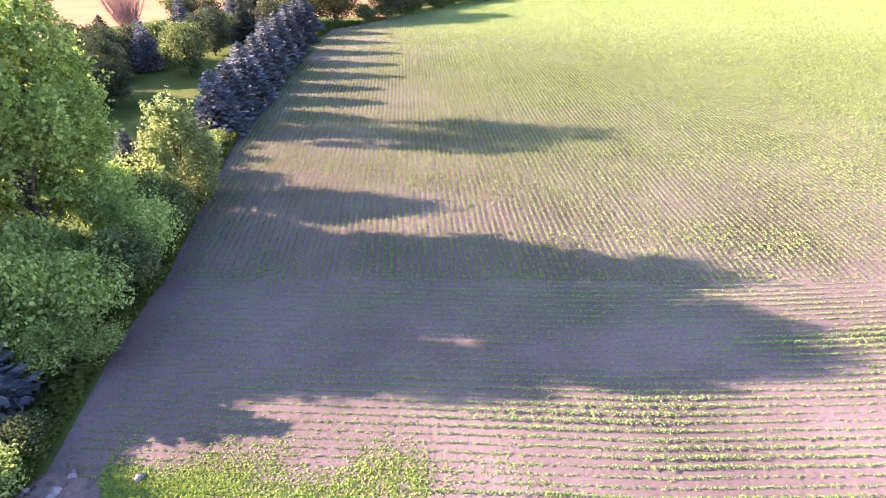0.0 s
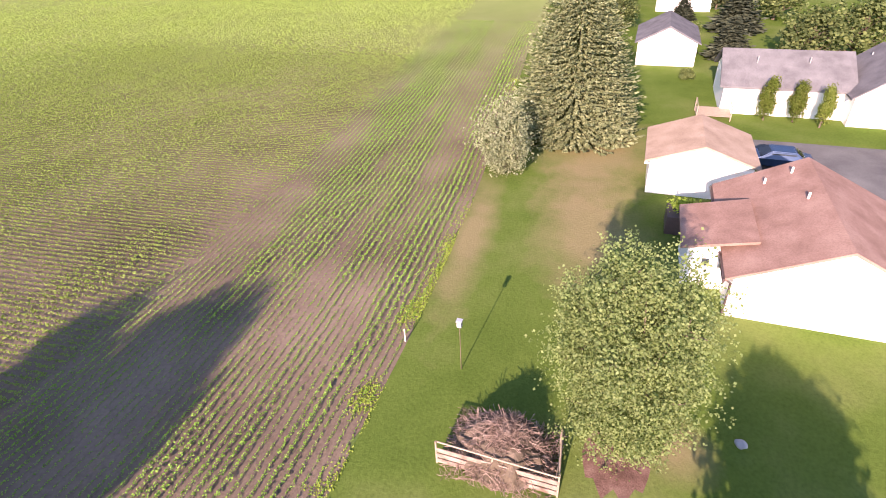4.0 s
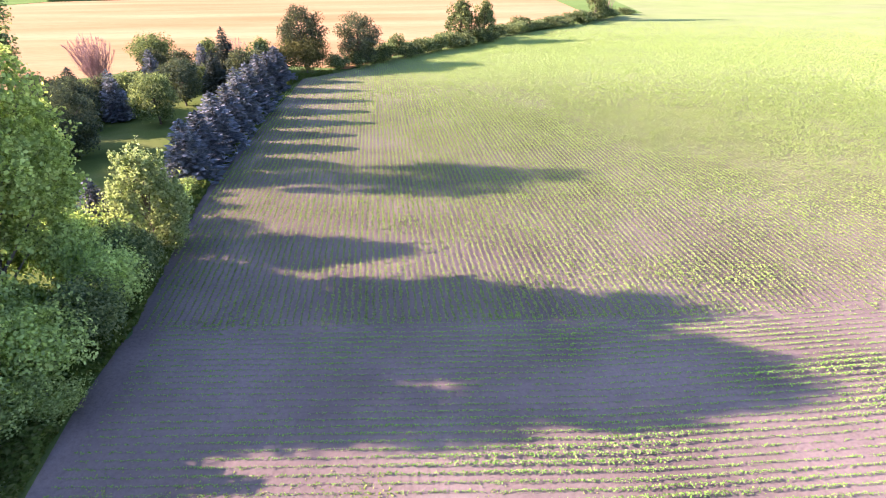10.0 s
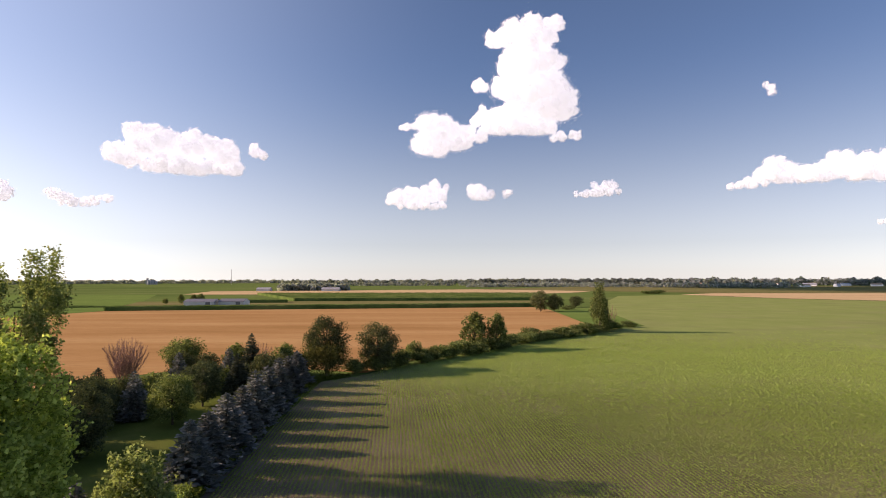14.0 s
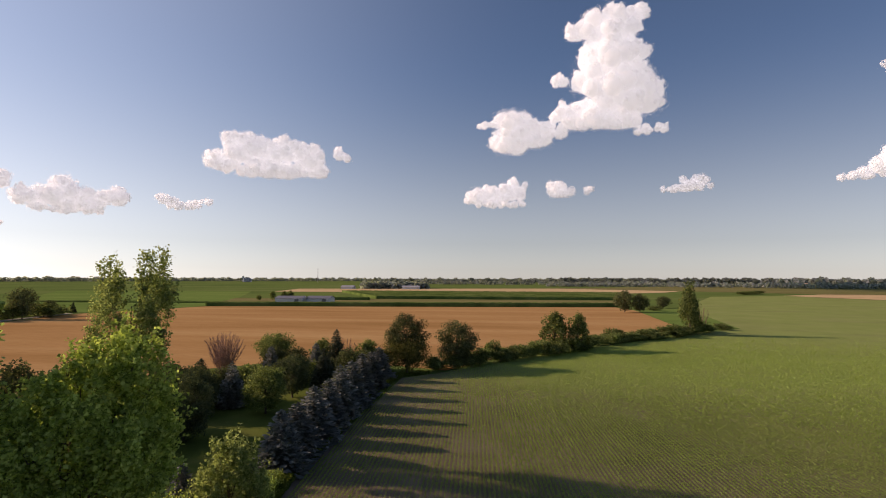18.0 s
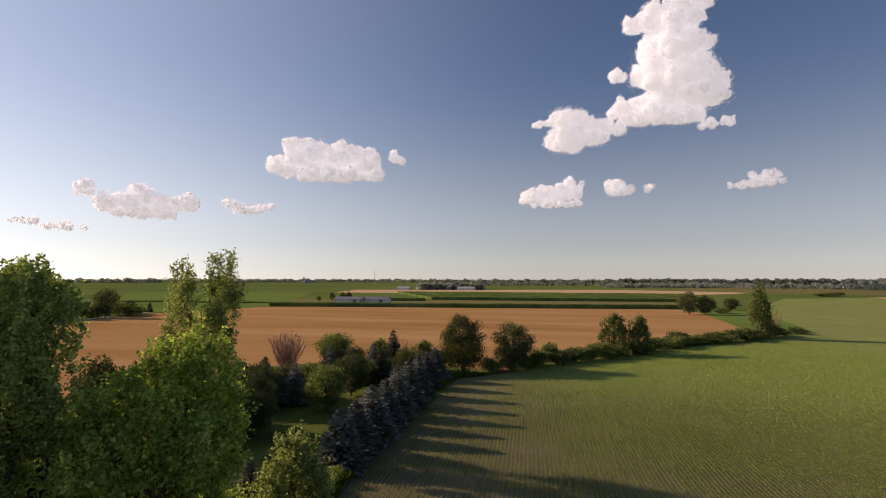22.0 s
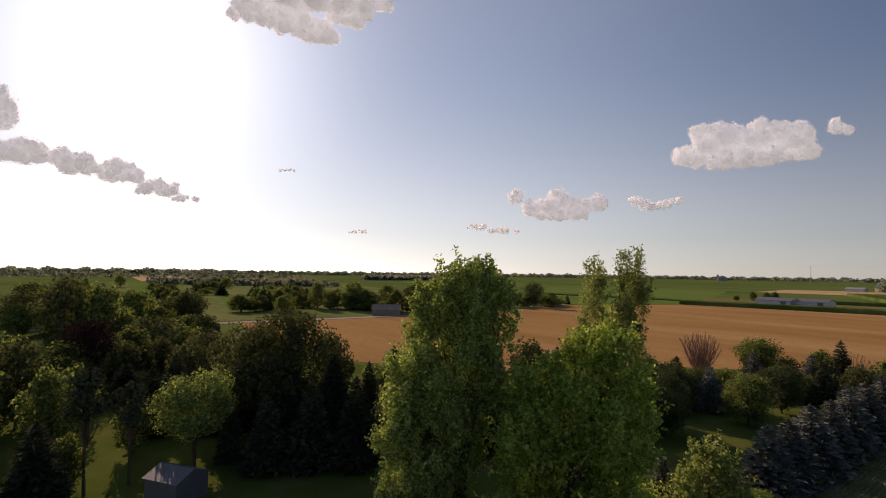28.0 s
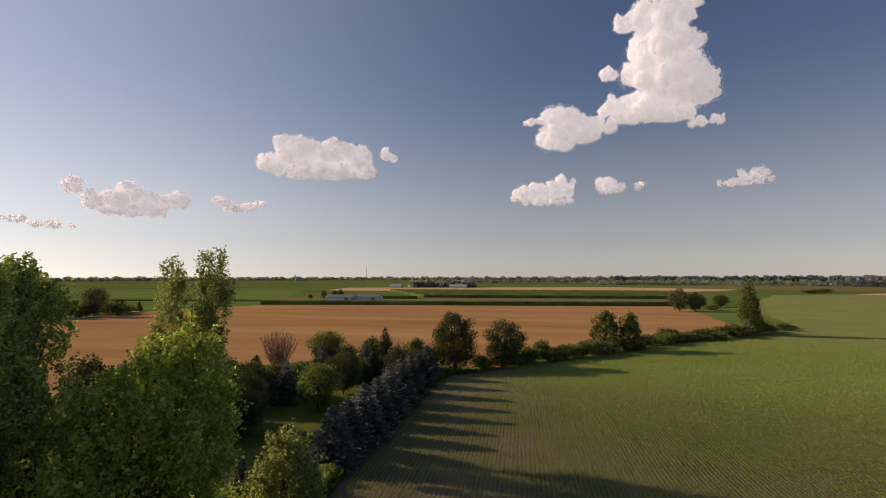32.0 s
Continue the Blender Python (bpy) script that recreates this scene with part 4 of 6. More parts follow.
settle(DARKBUSH, -21.8, 28.6)
BRIGHTBUSH = crown_tree(44, 2.4, 2.7, 0.0, 50, 6000, 0.085, "round", L_BRIGHT, label="small bright green bush", name="shrub", clump=0.2)
settle(BRIGHTBUSH, -38.0, 20.9)
for x, y, h, w, b in [(-18.9, 16.9, 2.6, 3.4, 0), (-17.6, 17.6, 2.0, 3.0, 1), (-18.9, 19.8, 4.3, 4.6, 0), (-18.4, 22.6, 3.8, 4.0, 2), (-18.8, 25.4, 4.2, 4.4, 0), (-19.0, 28.4, 4.2, 4.2, 2), (-20.6, 36.4, 3.4, 3.6, 2), (-20.2, 39.6, 2.2, 2.8, 1), (-22.5, 21.5, 5.0, 4.8, 0), (-17.2, 10.2, 2.4, 3.2, 1), (-21.8, 15.6, 4.6, 4.4, 0), (-20.0, 10.8, 3.0, 4.0, 2), (-25.0, 20.5, 5.0, 4.6, 0), (-20.6, 42.0, 1.8, 2.6, 1),
                      (-17.4, 12.2, 1.7, 2.8, 2), (-22.5, 11.5, 4.0, 4.2, 0), (-16.8, 8.0, 1.8, 2.6, 1), (-19.6, 7.6, 2.8, 3.6, 0), (-22.0, 30.0, 4.5, 4.0, 0), (-20.9, 28.8, 4.8, 4.2, 1), (-20.9, 27.2, 5.4, 4.4, 0), (-20.8, 18.4, 5.6, 4.6, 1)]:
    place((BUSH, BRIGHTBUSH, DARKBUSH)[b], x + (0.9 if y < 30 else 0.0), y, 0, x * 53 + y * 17, w / (3.4, 2.7, 3.4)[b], h / (3.0, 2.4, 3.0)[b], group="shrubs along the field")
place(SPRUCE[0], -19.4, 14.3, 0, 20, 1.05, 0.85, label="blue spruce half hidden in the shrubs")
place(SPRUCE[1], -22.9, 34.0, 0, 60, 0.8, 0.8, label="blue spruce beside the small maple")
wy = 8 + 88 * RNG.random(52000) ** 1.35
wx = left_edge(wy) - 0.35 - RNG.random(len(wy)) ** 1.3 * 2.0
wz = RNG.random(len(wy)) * (0.25 + 0.55 * np.sin(wy * 0.9) ** 2)
tagged(part_np("edge_weeds", *leaf_quads(np.stack([wx, wy, wz + 0.03], 1), RNG.uniform(0.08, 0.2, len(wy)), long=1.8), L_EDGE), "tall rough weeds along the field's edge", "weeds", kind="stuff")
settle(crown_tree(47, 9.2, 8.0, 0.05, 120, 14000, 0.21, "oval", L_DARK, label="dark green tree behind the poplar and the maple", clump=0.13, lobes=10), -36.0, 21.5)
# hedgerow towards the far end
TREE_A = crown_tree(50, 10.0, 8.0, 0.02, 110, 3000, 0.38, "oval", L_MID, label="green broad-leaved tree in the distance", clump=0.12)
TREE_B = crown_tree(51, 10.0, 10.0, 0.03, 110, 3000, 0.42, "broad", L_DARK, label="dark green broad-leaved tree in the distance", clump=0.12)
TREE_C = crown_tree(52, 10.0, 5.0, 0.06, 50, 3600, 0.28, "poplar", L_MID, label="tall narrow green tree in the hedgerow", clump=0.2)
BUSH_C = crown_tree(53, 4.0, 5.0, 0.0, 36, 1500, 0.29, "round", L_MID, label="green bush in the hedgerow", name="bush", clump=0.2)
settle(TREE_A, 8.3, 131.0), settle(TREE_B, 61.1, 285.0), settle(TREE_C, 52.4, 175.6), settle(BUSH_C, 2.9, 119.5)
TREE_C.matrix_basis = TREE_C.matrix_basis @ Matrix.Diagonal((1.5, 1.5, 1.67, 1))
KINDS = {"a": (TREE_A, 8.0, 10.0), "b": (TREE_B, 10.0, 10.0), "c": (TREE_C, 5.0, 10.0), "u": (BUSH_C, 5.0, 4.0), "s": (GREEN_SPRUCE, 4.6, 8.0)}


def grove(rows, label="", group=""):
    for kind, x, y, h, w in rows:
        p, pw, ph = KINDS[kind]
        place(p, x, y, 0, (x * 37 + y * 91) % 360, w / pw, h / ph, label=label, group=group)


grove([("a", 14.0, 133.0, 9.6, 6.2), ("u", -5.4, 112.3, 4.9, 4.2), ("u", 25.3, 153.0, 3.9, 7.6), ("u", 35.5, 157.0, 3.0, 4.2), ("u", 45.6, 166.0, 4.4, 6.2), ("u", 67.8, 192.5, 2.6, 6.5), ("u", 56.5, 180.5, 5.0, 6.0),
       ("u", -1.0, 115.5, 3.0, 5.0), ("u", 8.5, 124.5, 3.2, 6.0), ("u", 19.5, 144.0, 2.8, 5.0), ("u", 30.0, 155.5, 2.0, 5.5), ("u", 40.5, 161.5, 2.2, 4.5), ("u", 61.5, 186.5, 2.6, 5.0), ("u", -8.0, 107.0, 3.6, 4.5), ("u", -16.0, 99.5, 3.0, 4.5)], group="hedgerow")
grove([("u", -12.5, 102.0, 3.2, 5.5), ("u", -4.0, 111.0, 2.8, 5.0), ("u", 0.5, 117.5, 3.4, 5.5), ("u", 5.5, 122.5, 3.6, 6.0), ("u", 11.5, 129.0, 4.0, 6.5), ("u", 16.5, 137.5, 3.6, 6.0), ("u", 22.0, 148.0, 2.6, 6.0), ("u", 27.5, 152.0, 2.2, 5.0), ("u", 33.0, 156.5, 2.0, 5.0), ("u", 49.0, 171.0, 3.4, 6.0), ("u", 53.5, 177.0, 4.2, 6.5), ("u", 38.5, 160.0, 2.0, 4.5), ("u", -25.5, 97.5, 4.6, 6.0), ("u", -30.0, 99.0, 4.2, 6.0)], group="hedgerow")
# mostly fillers west of the yard lawn, added to keep it in shade
grove([("b", -47.5, 56.5, 7.2, 6.0), ("b", -49.5, 61.0, 7.2, 6.0), ("b", -46.5, 65.5, 6.6, 5.5), ("s", -44.5, 69.8, 6.0, 4.4), ("b", -49.0, 69.0, 4.6, 5.0), ("u", -46.0, 75.0, 2.4, 4.0), ("u", -51.5, 77.0, 2.6, 4.5), ("u", -43.0, 80.5, 4.0, 5.0), ("b", -44.5, 57.0, 5.4, 5.0), ("u", -41.0, 72.0, 4.6, 5.0), ("b", -43.5, 61.5, 6.2, 5.5), ("u", -45.0, 73.5, 2.6, 4.0), ("u", -44.0, 77.5, 2.4, 4.0), ("u", -50.0, 73.0, 3.0, 4.5), ("b", -43.5, 66.5, 6.0, 5.5), ("b", -46.5, 53.5, 7.4, 6.0), ("b", -43.5, 52.0, 6.4, 5.0), ("b", -42.0, 47.5, 6.4, 5.0), ("b", -41.0, 43.5, 6.0, 5.0), ("b", -41.5, 37.0, 6.0, 5.0), ("b", -40.5, 69.2, 5.4, 4.6), ("a", -27.5, 94.5, 6.6, 5.6)], group="yard trees")
grove([("b", 53.5, 285.0, 11.8, 12.0), ("b", 83.2, 327.0, 7.4, 10.0), ("u", 72.0, 300.0, 3.0, 9.0), ("u", 238.0, 610.0, 4.2, 18.0), ("u", 252.0, 630.0, 4.0, 20.0), ("u", 268.0, 650.0, 4.4, 20.0)], group="distant hedgerow")
settle(bare_tree(54, 9.0, 5.0, "half bare tree beside the tall hedgerow tree", stems=12, twigs=20), 58.0, 181.5)
hr = np.random.default_rng(64)
for k in range(24):
    q = k / 23
    x, y = np.interp(q, [0, 0.35, 0.6, 1], [-15, 8, 27, 58]), np.interp(q, [0, 0.35, 0.6, 1], [101.5, 125.5, 152, 182.5])
    grove([("u", x + hr.normal() * 0.8, y + hr.normal() * 0.8, hr.uniform(1.8, 3.6), hr.uniform(4.5, 7.0))], group="hedgerow")
# trees round the yard and by the road
grove([("a", -120.7, 2.3, 15.3, 11.0), ("b", -121.8, -3.5, 16.2, 12.0), ("b", -112.2, 10.3, 9.1, 12.0), ("a", -158.6, 9.7, 12.6, 13.0), ("a", -61.5, -2.5, 8.7, 6.0), ("a", -144.6, 20.8, 6.6, 9.0), ("a", -157.5, 16.8, 7.8, 10.0),
       ("s", -46.8, -2.6, 6.7, 4.5), ("b", -61.0, 25.0, 10.2, 6.0), ("u", -73.3, 41.0, 4.9, 6.5), ("b", -56.2, 52.5, 8.3, 6.5), ("s", -75.1, 20.8, 6.6, 5.3), ("s", -85.7, 11.7, 6.0, 5.9), ("s", -80.2, 4.5, 5.1, 5.3),
       ("u", -66.0, 34.0, 4.6, 6.5), ("b", -92.0, 16.0, 8.0, 9.0), ("a", -100.0, 6.0, 8.5, 9.0)], group="yard trees")
grove([("a", -222.9, 100.7, 13.4, 14.1), ("a", -234.3, 87.7, 13.1, 10.8), ("b", -193.4, 117.6, 12.9, 18.4), ("a", -204.8, 112.0, 10.5, 10.1), ("b", -196.4, 128.3, 12.3, 13.0), ("u", -280.4, 77.3, 8.9, 11.2), ("a", -317.0, 105.2, 9.0, 12.8), ("a", -229.8, 53.1, 7.6, 13.6),
       ("s", -380.4, 75.0, 8.1, 8.2), ("s", -364.9, 93.3, 8.7, 9.8), ("a", -426.9, 38.0, 8.4, 10.3), ("s", -333.4, 42.0, 6.9, 7.1), ("a", -567.6, 24.6, 12.4, 12.0), ("u", -387.8, 65.3, 5.0, 11.3), ("b", -208.4, 21.4, 6.5, 14.1)], group="roadside trees")
grove([("a", -271.8, 113.6, 8.3, 8.5), ("b", -203.6, 193.0, 13.7, 12.6), ("u", -205.0, 204.5, 6.8, 16.4), ("u", -212.9, 104.6, 6.1, 6.9), ("a", -299.7, 105.8, 8.3, 6.1), ("a", -330.2, 99.4, 7.4, 9.9), ("u", -212.0, 216.0, 5.0, 14.0), ("a", -209.0, 182.0, 10.0, 10.0), ("b", -206.0, 150.0, 9.0, 14.0), ("a", -203.0, 165.0, 8.0, 12.0)], group="roadside trees")
grove([("s", -54.7, 17.8, 8.9, 4.0), ("s", -58.1, 14.7, 5.8, 4.1), ("b", -65.2, 14.7, 9.5, 5.9), ("s", -52.8, 21.8, 8.4, 3.9), ("s", -52.8, 25.8, 7.6, 3.5), ("s", -48.4, 29.5, 6.2, 3.9), ("b", -84.0, 17.5, 8.0, 6.7), ("u", -51.2, 12.8, 2.6, 3.2), ("s", -51.7, 11.4, 5.2, 2.6), ("a", -70.0, -1.2, 7.4, 6.2), ("a", -89.3, -2.7, 7.8, 6.9), ("b", -92.0, 3.7, 7.4, 8.0), ("b", -95.1, 9.9, 6.9, 7.4), ("a", -120.0, 6.1, 8.5, 8.1)], group="yard trees")
grove([("a", -118.0, 15.8, 7.0, 9.2), ("b", -133.6, 23.0, 7.4, 7.8), ("a", -160.2, -3.1, 13.8, 13.9), ("b", -173.2, 4.3, 12.1, 11.7), ("b", -234.4, -6.5, 14.1, 13.5), ("a", -172.1, 13.7, 6.9, 10.0), ("u", -93.3, 16.8, 4.4, 5.5), ("a", -50.0, -0.9, 5.0, 3.0), ("b", -75.2, 45.9, 4.3, 5.1), ("u", -78.6, 40.1, 2.6, 4.3), ("u", -69.9, 46.4, 3.3, 4.9), ("b", -63.1, 62.3, 4.3, 5.2), ("s", -53.6, 37.1, 5.2, 3.8)], group="yard trees")
# yard's left trees, some past the view's edge, added to shade the lawn
grove([("a", -66, -9, 9.0, 7.0), ("b", -74, -6, 10.0, 9.0), ("a", -84, -10, 11.0, 9.0), ("b", -60, -16, 9.0, 9.0), ("a", -58, 4, 5.5, 4.0), ("s", -64, 6, 7.0, 4.5), ("s", -70, 9, 7.5, 4.8), ("s", -62, 11, 6.5, 4.2), ("b", -78, 12, 8.0, 7.0), ("s", -104, 20, 7.0, 5.0)], group="yard trees")
settle(crown_tree(55, 10.4, 8.4, 0.05, 80, 6000, 0.24, "round", L_PURPLE, label="dark purple-leaved tree beside the drive", clump=0.16), -92.7, 0.4)
PINE = crown_tree(56, 10.3, 3.2, 0.45, 26, 1500, 0.26, "oval", L_SPRUCE, label="thin pine with a bare lower trunk", name="pine_tree", trunk=0.14, clump=0.24)
settle(PINE, -49.8, 0.3)
place(PINE, -50.2, 3.3, 0, 90, 0.85, 0.84)
settle(bare_tree(65, 2.5, 4.6, "dry brown twiggy bush in the yard", name="bare_bush", stems=44, twigs=36), -44.4, -5.0)
grove([("b", -36.5, 82.0, 5.0, 5.0), ("s", -31.5, 83.0, 6.0, 4.0), ("b", -29.5, 89.0, 5.6, 5.4), ("b", -27.5, 92.5, 5.0, 5.0), ("a", -36.5, 96.0, 6.4, 5.4), ("b", -40.5, 93.0, 5.0, 5.5), ("b", -43.5, 90.0, 5.6, 5.4), ("u", -28.0, 86.0, 3.2, 4.0), ("u", -36.0, 87.0, 3.6, 4.4), ("u", -27.5, 78.5, 2.6, 3.4)], group="yard trees")
# five more, hidden behind maple and poplar, added to shade the lawn
grove([("b", -48.0, 50.0, 7.6, 6.5), ("b", -46.0, 45.5, 7.4, 6.0), ("b", -52.0, 54.5, 7.4, 6.5), ("s", -43.5, 41.0, 7.0, 4.5), ("b", -47.0, 36.0, 7.0, 6.0)], group="yard trees")
settle(crown_tree(57, 8.4, 6.2, 0.03, 130, 24000, 0.2, "oval", L_MID, label="green broad-leaved tree behind the lawn", clump=0.14, rough=0.4), 0.6, -6.1)
# field trees beyond the road, in loose lines
fr_rng = np.random.default_rng(91)
for xa, ya, xb, yb, n, hmin, hmax in [(-200, 60, -330, 90, 12, 5, 10), (-225, 100, -300, 180, 9, 6, 11), (-235, 30, -420, 45, 14, 5, 9), (-300, 95, -480, 150, 12, 5, 9), (-200, -10, -330, 0, 12, 8, 14), (-420, 70, -640, 130, 12, 6, 10), (-205, 130, -215, 240, 10, 5, 9), (-170, -14, -185, 30, 6, 7, 12)]:
    for k in range(2 * n):
        q = fr_rng.random() if k % 2 == 0 else q + fr_rng.normal() * 0.04
        h = fr_rng.uniform(hmin, hmax)
        kind = "abasu"[fr_rng.integers(0, 5)]
        grove([(kind, xa + (xb - xa) * q + fr_rng.normal() * 5, ya + (yb - ya) * q + fr_rng.normal() * 4, h * (0.5 if kind == "u" else 1), h * (0.55 if kind == "s" else 1.15))], group="trees beyond the road")
for x, y in [(-222, 97), (-230, 92), (-199, 116), (-190, 121), (-208, 109), (-202, 124), (-216, 104), (-276, 80), (-310, 107), (-228, 58), (-214, 24), (-202, 27), (-240, 84), (-245, 79)]:
    grove([("u", x, y, fr_rng.uniform(3.5, 6.5), fr_rng.uniform(7, 11)), ("b", x - 6, y + 4, fr_rng.uniform(6, 9), fr_rng.uniform(8, 11))], group="trees beyond the road")
# trees of the lawn by the houses
settle(bough_tree(60, envelope(60, 22, [(1.2, 1.2), (2.6, 2.2), (4.4, 2.5), (6.0, 2.1), (7.2, 1.3), (8.0, 0.6)], 0.72), 96000, 0.075, L_SILVER, "bright silvery-green maple on the lawn", "maple_tree", 0.0, 0.95, 80, fill=0.05, girth=0.14, rise=0.5), 13.5, -1.1)
BIGSPRUCE = spruce_tree(61, 13.0, 10.0, L_BIGSPRUCE, "huge grey-green spruce on the lawn", levels=84, arms=46, sprays=30, spray=0.2, taper=0.45)
settle(BIGSPRUCE, 43.6, 4.6)
settle(bough_tree(62, envelope(62, 18, [(0.3, 1.2), (1.6, 2.0), (3.0, 2.0), (4.4, 1.1)], 0.62), 16000, 0.12, L_FROST, "pale silvery-green young maple on the lawn", "maple_tree", 0.0, 0.95, 30, girth=0.1, fill=0.12, rise=1.0), 35.4, 8.4)
ARBOR = crown_tree(63, 4.0, 1.7, 0.0, 50, 4200, 0.12, "poplar", L_EDGE, label="tall narrow green arborvitae before the house wall", name="arborvitae", clump=0.24, rough=0.3)
settle(ARBOR, 50.2, -10.6)
place(ARBOR, 50.2, -12.8, 0, 70, 0.95, 0.95), place(ARBOR, 49.3, -14.6, 0, 160, 0.9, 0.95)
grove([("s", 70.5, -9.3, 4.6, 4.9), ("u", 78.1, -5.6, 2.7, 3.1), ("s", 85.0, -11.3, 5.6, 6.7), ("s", 91.3, -4.8, 3.4, 3.6), ("a", 83.7, 3.5, 5.5, 5.5), ("a", 68.4, -16.5, 6.4, 7.5), ("u", 61.0, -4.6, 1.3, 1.8), ("a", 93.1, -17.1, 5.5, 8.3), ("a", 72.0, -22.0, 7.0, 8.0), ("b", 100.0, -10.0, 6.5, 8.0), ("b", 98.0, 6.0, 5.5, 8.0)], group="trees round the houses")

# ---- buildings ----
def gable_roof(name, x0, x1, y0, y1, ze, zr, over, mat, parent, along="x", thick=0.14):
    """A pitched roof over a plan; the ridge runs along x or y."""
    bm = bmesh.new()
    if along == "x":
        ym, s = (y0 + y1) / 2, (zr - ze) / ((y1 - y0) / 2)
        sec = [(y0 - over, ze - over * s), (ym, zr), (y1 + over, ze - over * s)]
        pt = lambda u, c, d: (u, c[0], c[1] + d)
        a, b = x0 - over, x1 + over
    else:
        xm, s = (x0 + x1) / 2, (zr - ze) / ((x1 - x0) / 2)
        sec = [(x0 - over, ze - over * s), (xm, zr), (x1 + over, ze - over * s)]
        pt = lambda u, c, d: (c[0], u, c[1] + d)
        a, b = y0 - over, y1 + over
    ends = [[[bm.verts.new(pt(u, c, d)) for c in sec] for d in (0, thick)] for u in (a, b)]
    for k in (0, 1):
        bm.faces.new((ends[0][1][k], ends[0][1][k + 1], ends[1][1][k + 1], ends[1][1][k]))
        bm.faces.new((ends[0][0][k + 1], ends[0][0][k], ends[1][0][k], ends[1][0][k + 1]))
        for e in ends:
            bm.faces.new((e[0][k], e[0][k + 1], e[1][k + 1], e[1][k]))
    for k in (0, 2):
        bm.faces.new((ends[0][0][k], ends[0][1][k], ends[1][1][k], ends[1][0][k]))
    bmesh.ops.recalc_face_normals(bm, faces=bm.faces)
    return part(name, bm, mat, parent)


def walls(parent, x0, x1, y0, y1, ze, zr, mat, along="x"):
    """Four walls with gable ends, one mesh each."""
    t = 0.15
    for name, (a, b) in (("wall", ((x0, y0, -0.1), (x0 + t, y1, ze))), ("wall", ((x1 - t, y0, -0.1), (x1, y1, ze))), ("wall", ((x0 + t, y0, -0.1), (x1 - t, y0 + t, ze))), ("wall", ((x0 + t, y1 - t, -0.1), (x1 - t, y1, ze)))):
        box(name, a, b, mat, parent)
    for side in (0, 1):
        bm = bmesh.new()
        if along == "x":
            u = (x0, x0 + t) if side == 0 else (x1 - t, x1)
            tri = [[bm.verts.new((q, y, z)) for y, z in ((y0, ze), (y1, ze), ((y0 + y1) / 2, zr))] for q in u]
        else:
            u = (y0, y0 + t) if side == 0 else (y1 - t, y1)
            tri = [[bm.verts.new((x, q, z)) for x, z in ((x0, ze), (x1, ze), ((x0 + x1) / 2, zr))] for q in u]
        bm.faces.new(tri[0]), bm.faces.new(tri[1][::-1])
        for k in range(3):
            bm.faces.new((tri[0][k], tri[0][(k + 1) % 3], tri[1][(k + 1) % 3], tri[1][k]))
        bmesh.ops.recalc_face_normals(bm, faces=bm.faces)
        part("gable", bm, mat, parent)


def window_on(parent, face, u, z, w, h, at, name="window"):
    """A window with frame and pane on a wall; face: the axis it looks along."""
    d = 0.05
    sgn = 1 if face[0] == "+" else -1
    def bx(u0, u1, z0, z1, d0, d1):
        if face[1] == "x":
            return (at + sgn * d0, u0, z0), (at + sgn * d1, u1, z1)
        return (u0, at + sgn * d0, z0), (u1, at + sgn * d1, z1)
    win = box(name, *bx(u - w / 2, u + w / 2, z, z + h, 0.003, 0.02), M_GLASS, parent, label="dark window pane")
    for a in ((u - w / 2 - 0.06, u - w / 2, z - 0.06, z + h + 0.06), (u + w / 2, u + w / 2 + 0.06, z - 0.06, z + h + 0.06), (u - w / 2, u + w / 2, z + h, z + h + 0.06), (u - w / 2, u + w / 2, z - 0.06, z)):
        box("window_frame", *bx(*a, 0.003, d), M_WHITE, win)
    return win


house = thing("house", 0.75, -1.3, 0, "white-sided house with a brown shingle roof", "house")
walls(house, 21.7, 30.4, -12.0, -4.2, 2.55, 4.5, M_WHITE)
gable_roof("roof", 21.7, 30.4, -12.0, -4.2, 2.55, 4.5, 0.45, M_ROOFBROWN, house)
box("wall", (23.7, -4.2, -0.1), (27.2, -2.3, 2.4), M_WHITE, house)
bm = bmesh.new()
pts = [(23.3, -1.9, 2.45), (27.6, -1.9, 2.45), (27.6, -5.2, 3.25), (23.3, -5.2, 3.25)]
lo, hi = [bm.verts.new(p) for p in pts], [bm.verts.new((x, y, z + 0.14)) for x, y, z in pts]
bm.faces.new(hi), bm.faces.new(lo[::-1])
for k in range(4):
    bm.faces.new((lo[k], lo[(k + 1) % 4], hi[(k + 1) % 4], hi[k]))
part("porch_roof", bm, M_ROOFBROWN, house)
for x, y in ((29.2, -6.0), (29.6, -7.2), (26.5, -7.4)):
    z = 2.55 + (abs(y + 4.2)) * 0.5
    part_np("vent_pipe", *tube([(x, y, z - 0.1), (x, y, z + 0.45)], [0.06, 0.06], 8), M_WHITE, house)
box("gutter", (21.25, -3.78, 2.30), (23.2, -3.66, 2.42), M_DARKTRIM, house)
part_np("downspout", *tube([(21.5, -3.75, 2.3), (21.62, -4.1, 2.0), (21.62, -4.12, 0.1)], [0.05, 0.05, 0.05], 6), M_DARKTRIM, house)
window_on(house, "-x", -3.2, 1.4, 0.35, 0.45, 23.7)
box("fascia", (21.23, -3.74, 2.22), (30.85, -3.66, 2.36), M_DARKTRIM, house)
planter = thing("planter", 30.2, -3.6, 0, "raised brown planter with yellow-green shrubs by the house", "planter")
box("planter_box", (-0.9, -0.8, 0), (0.9, 0.8, 1.2), M_DARKTRIM, planter, 0.03)
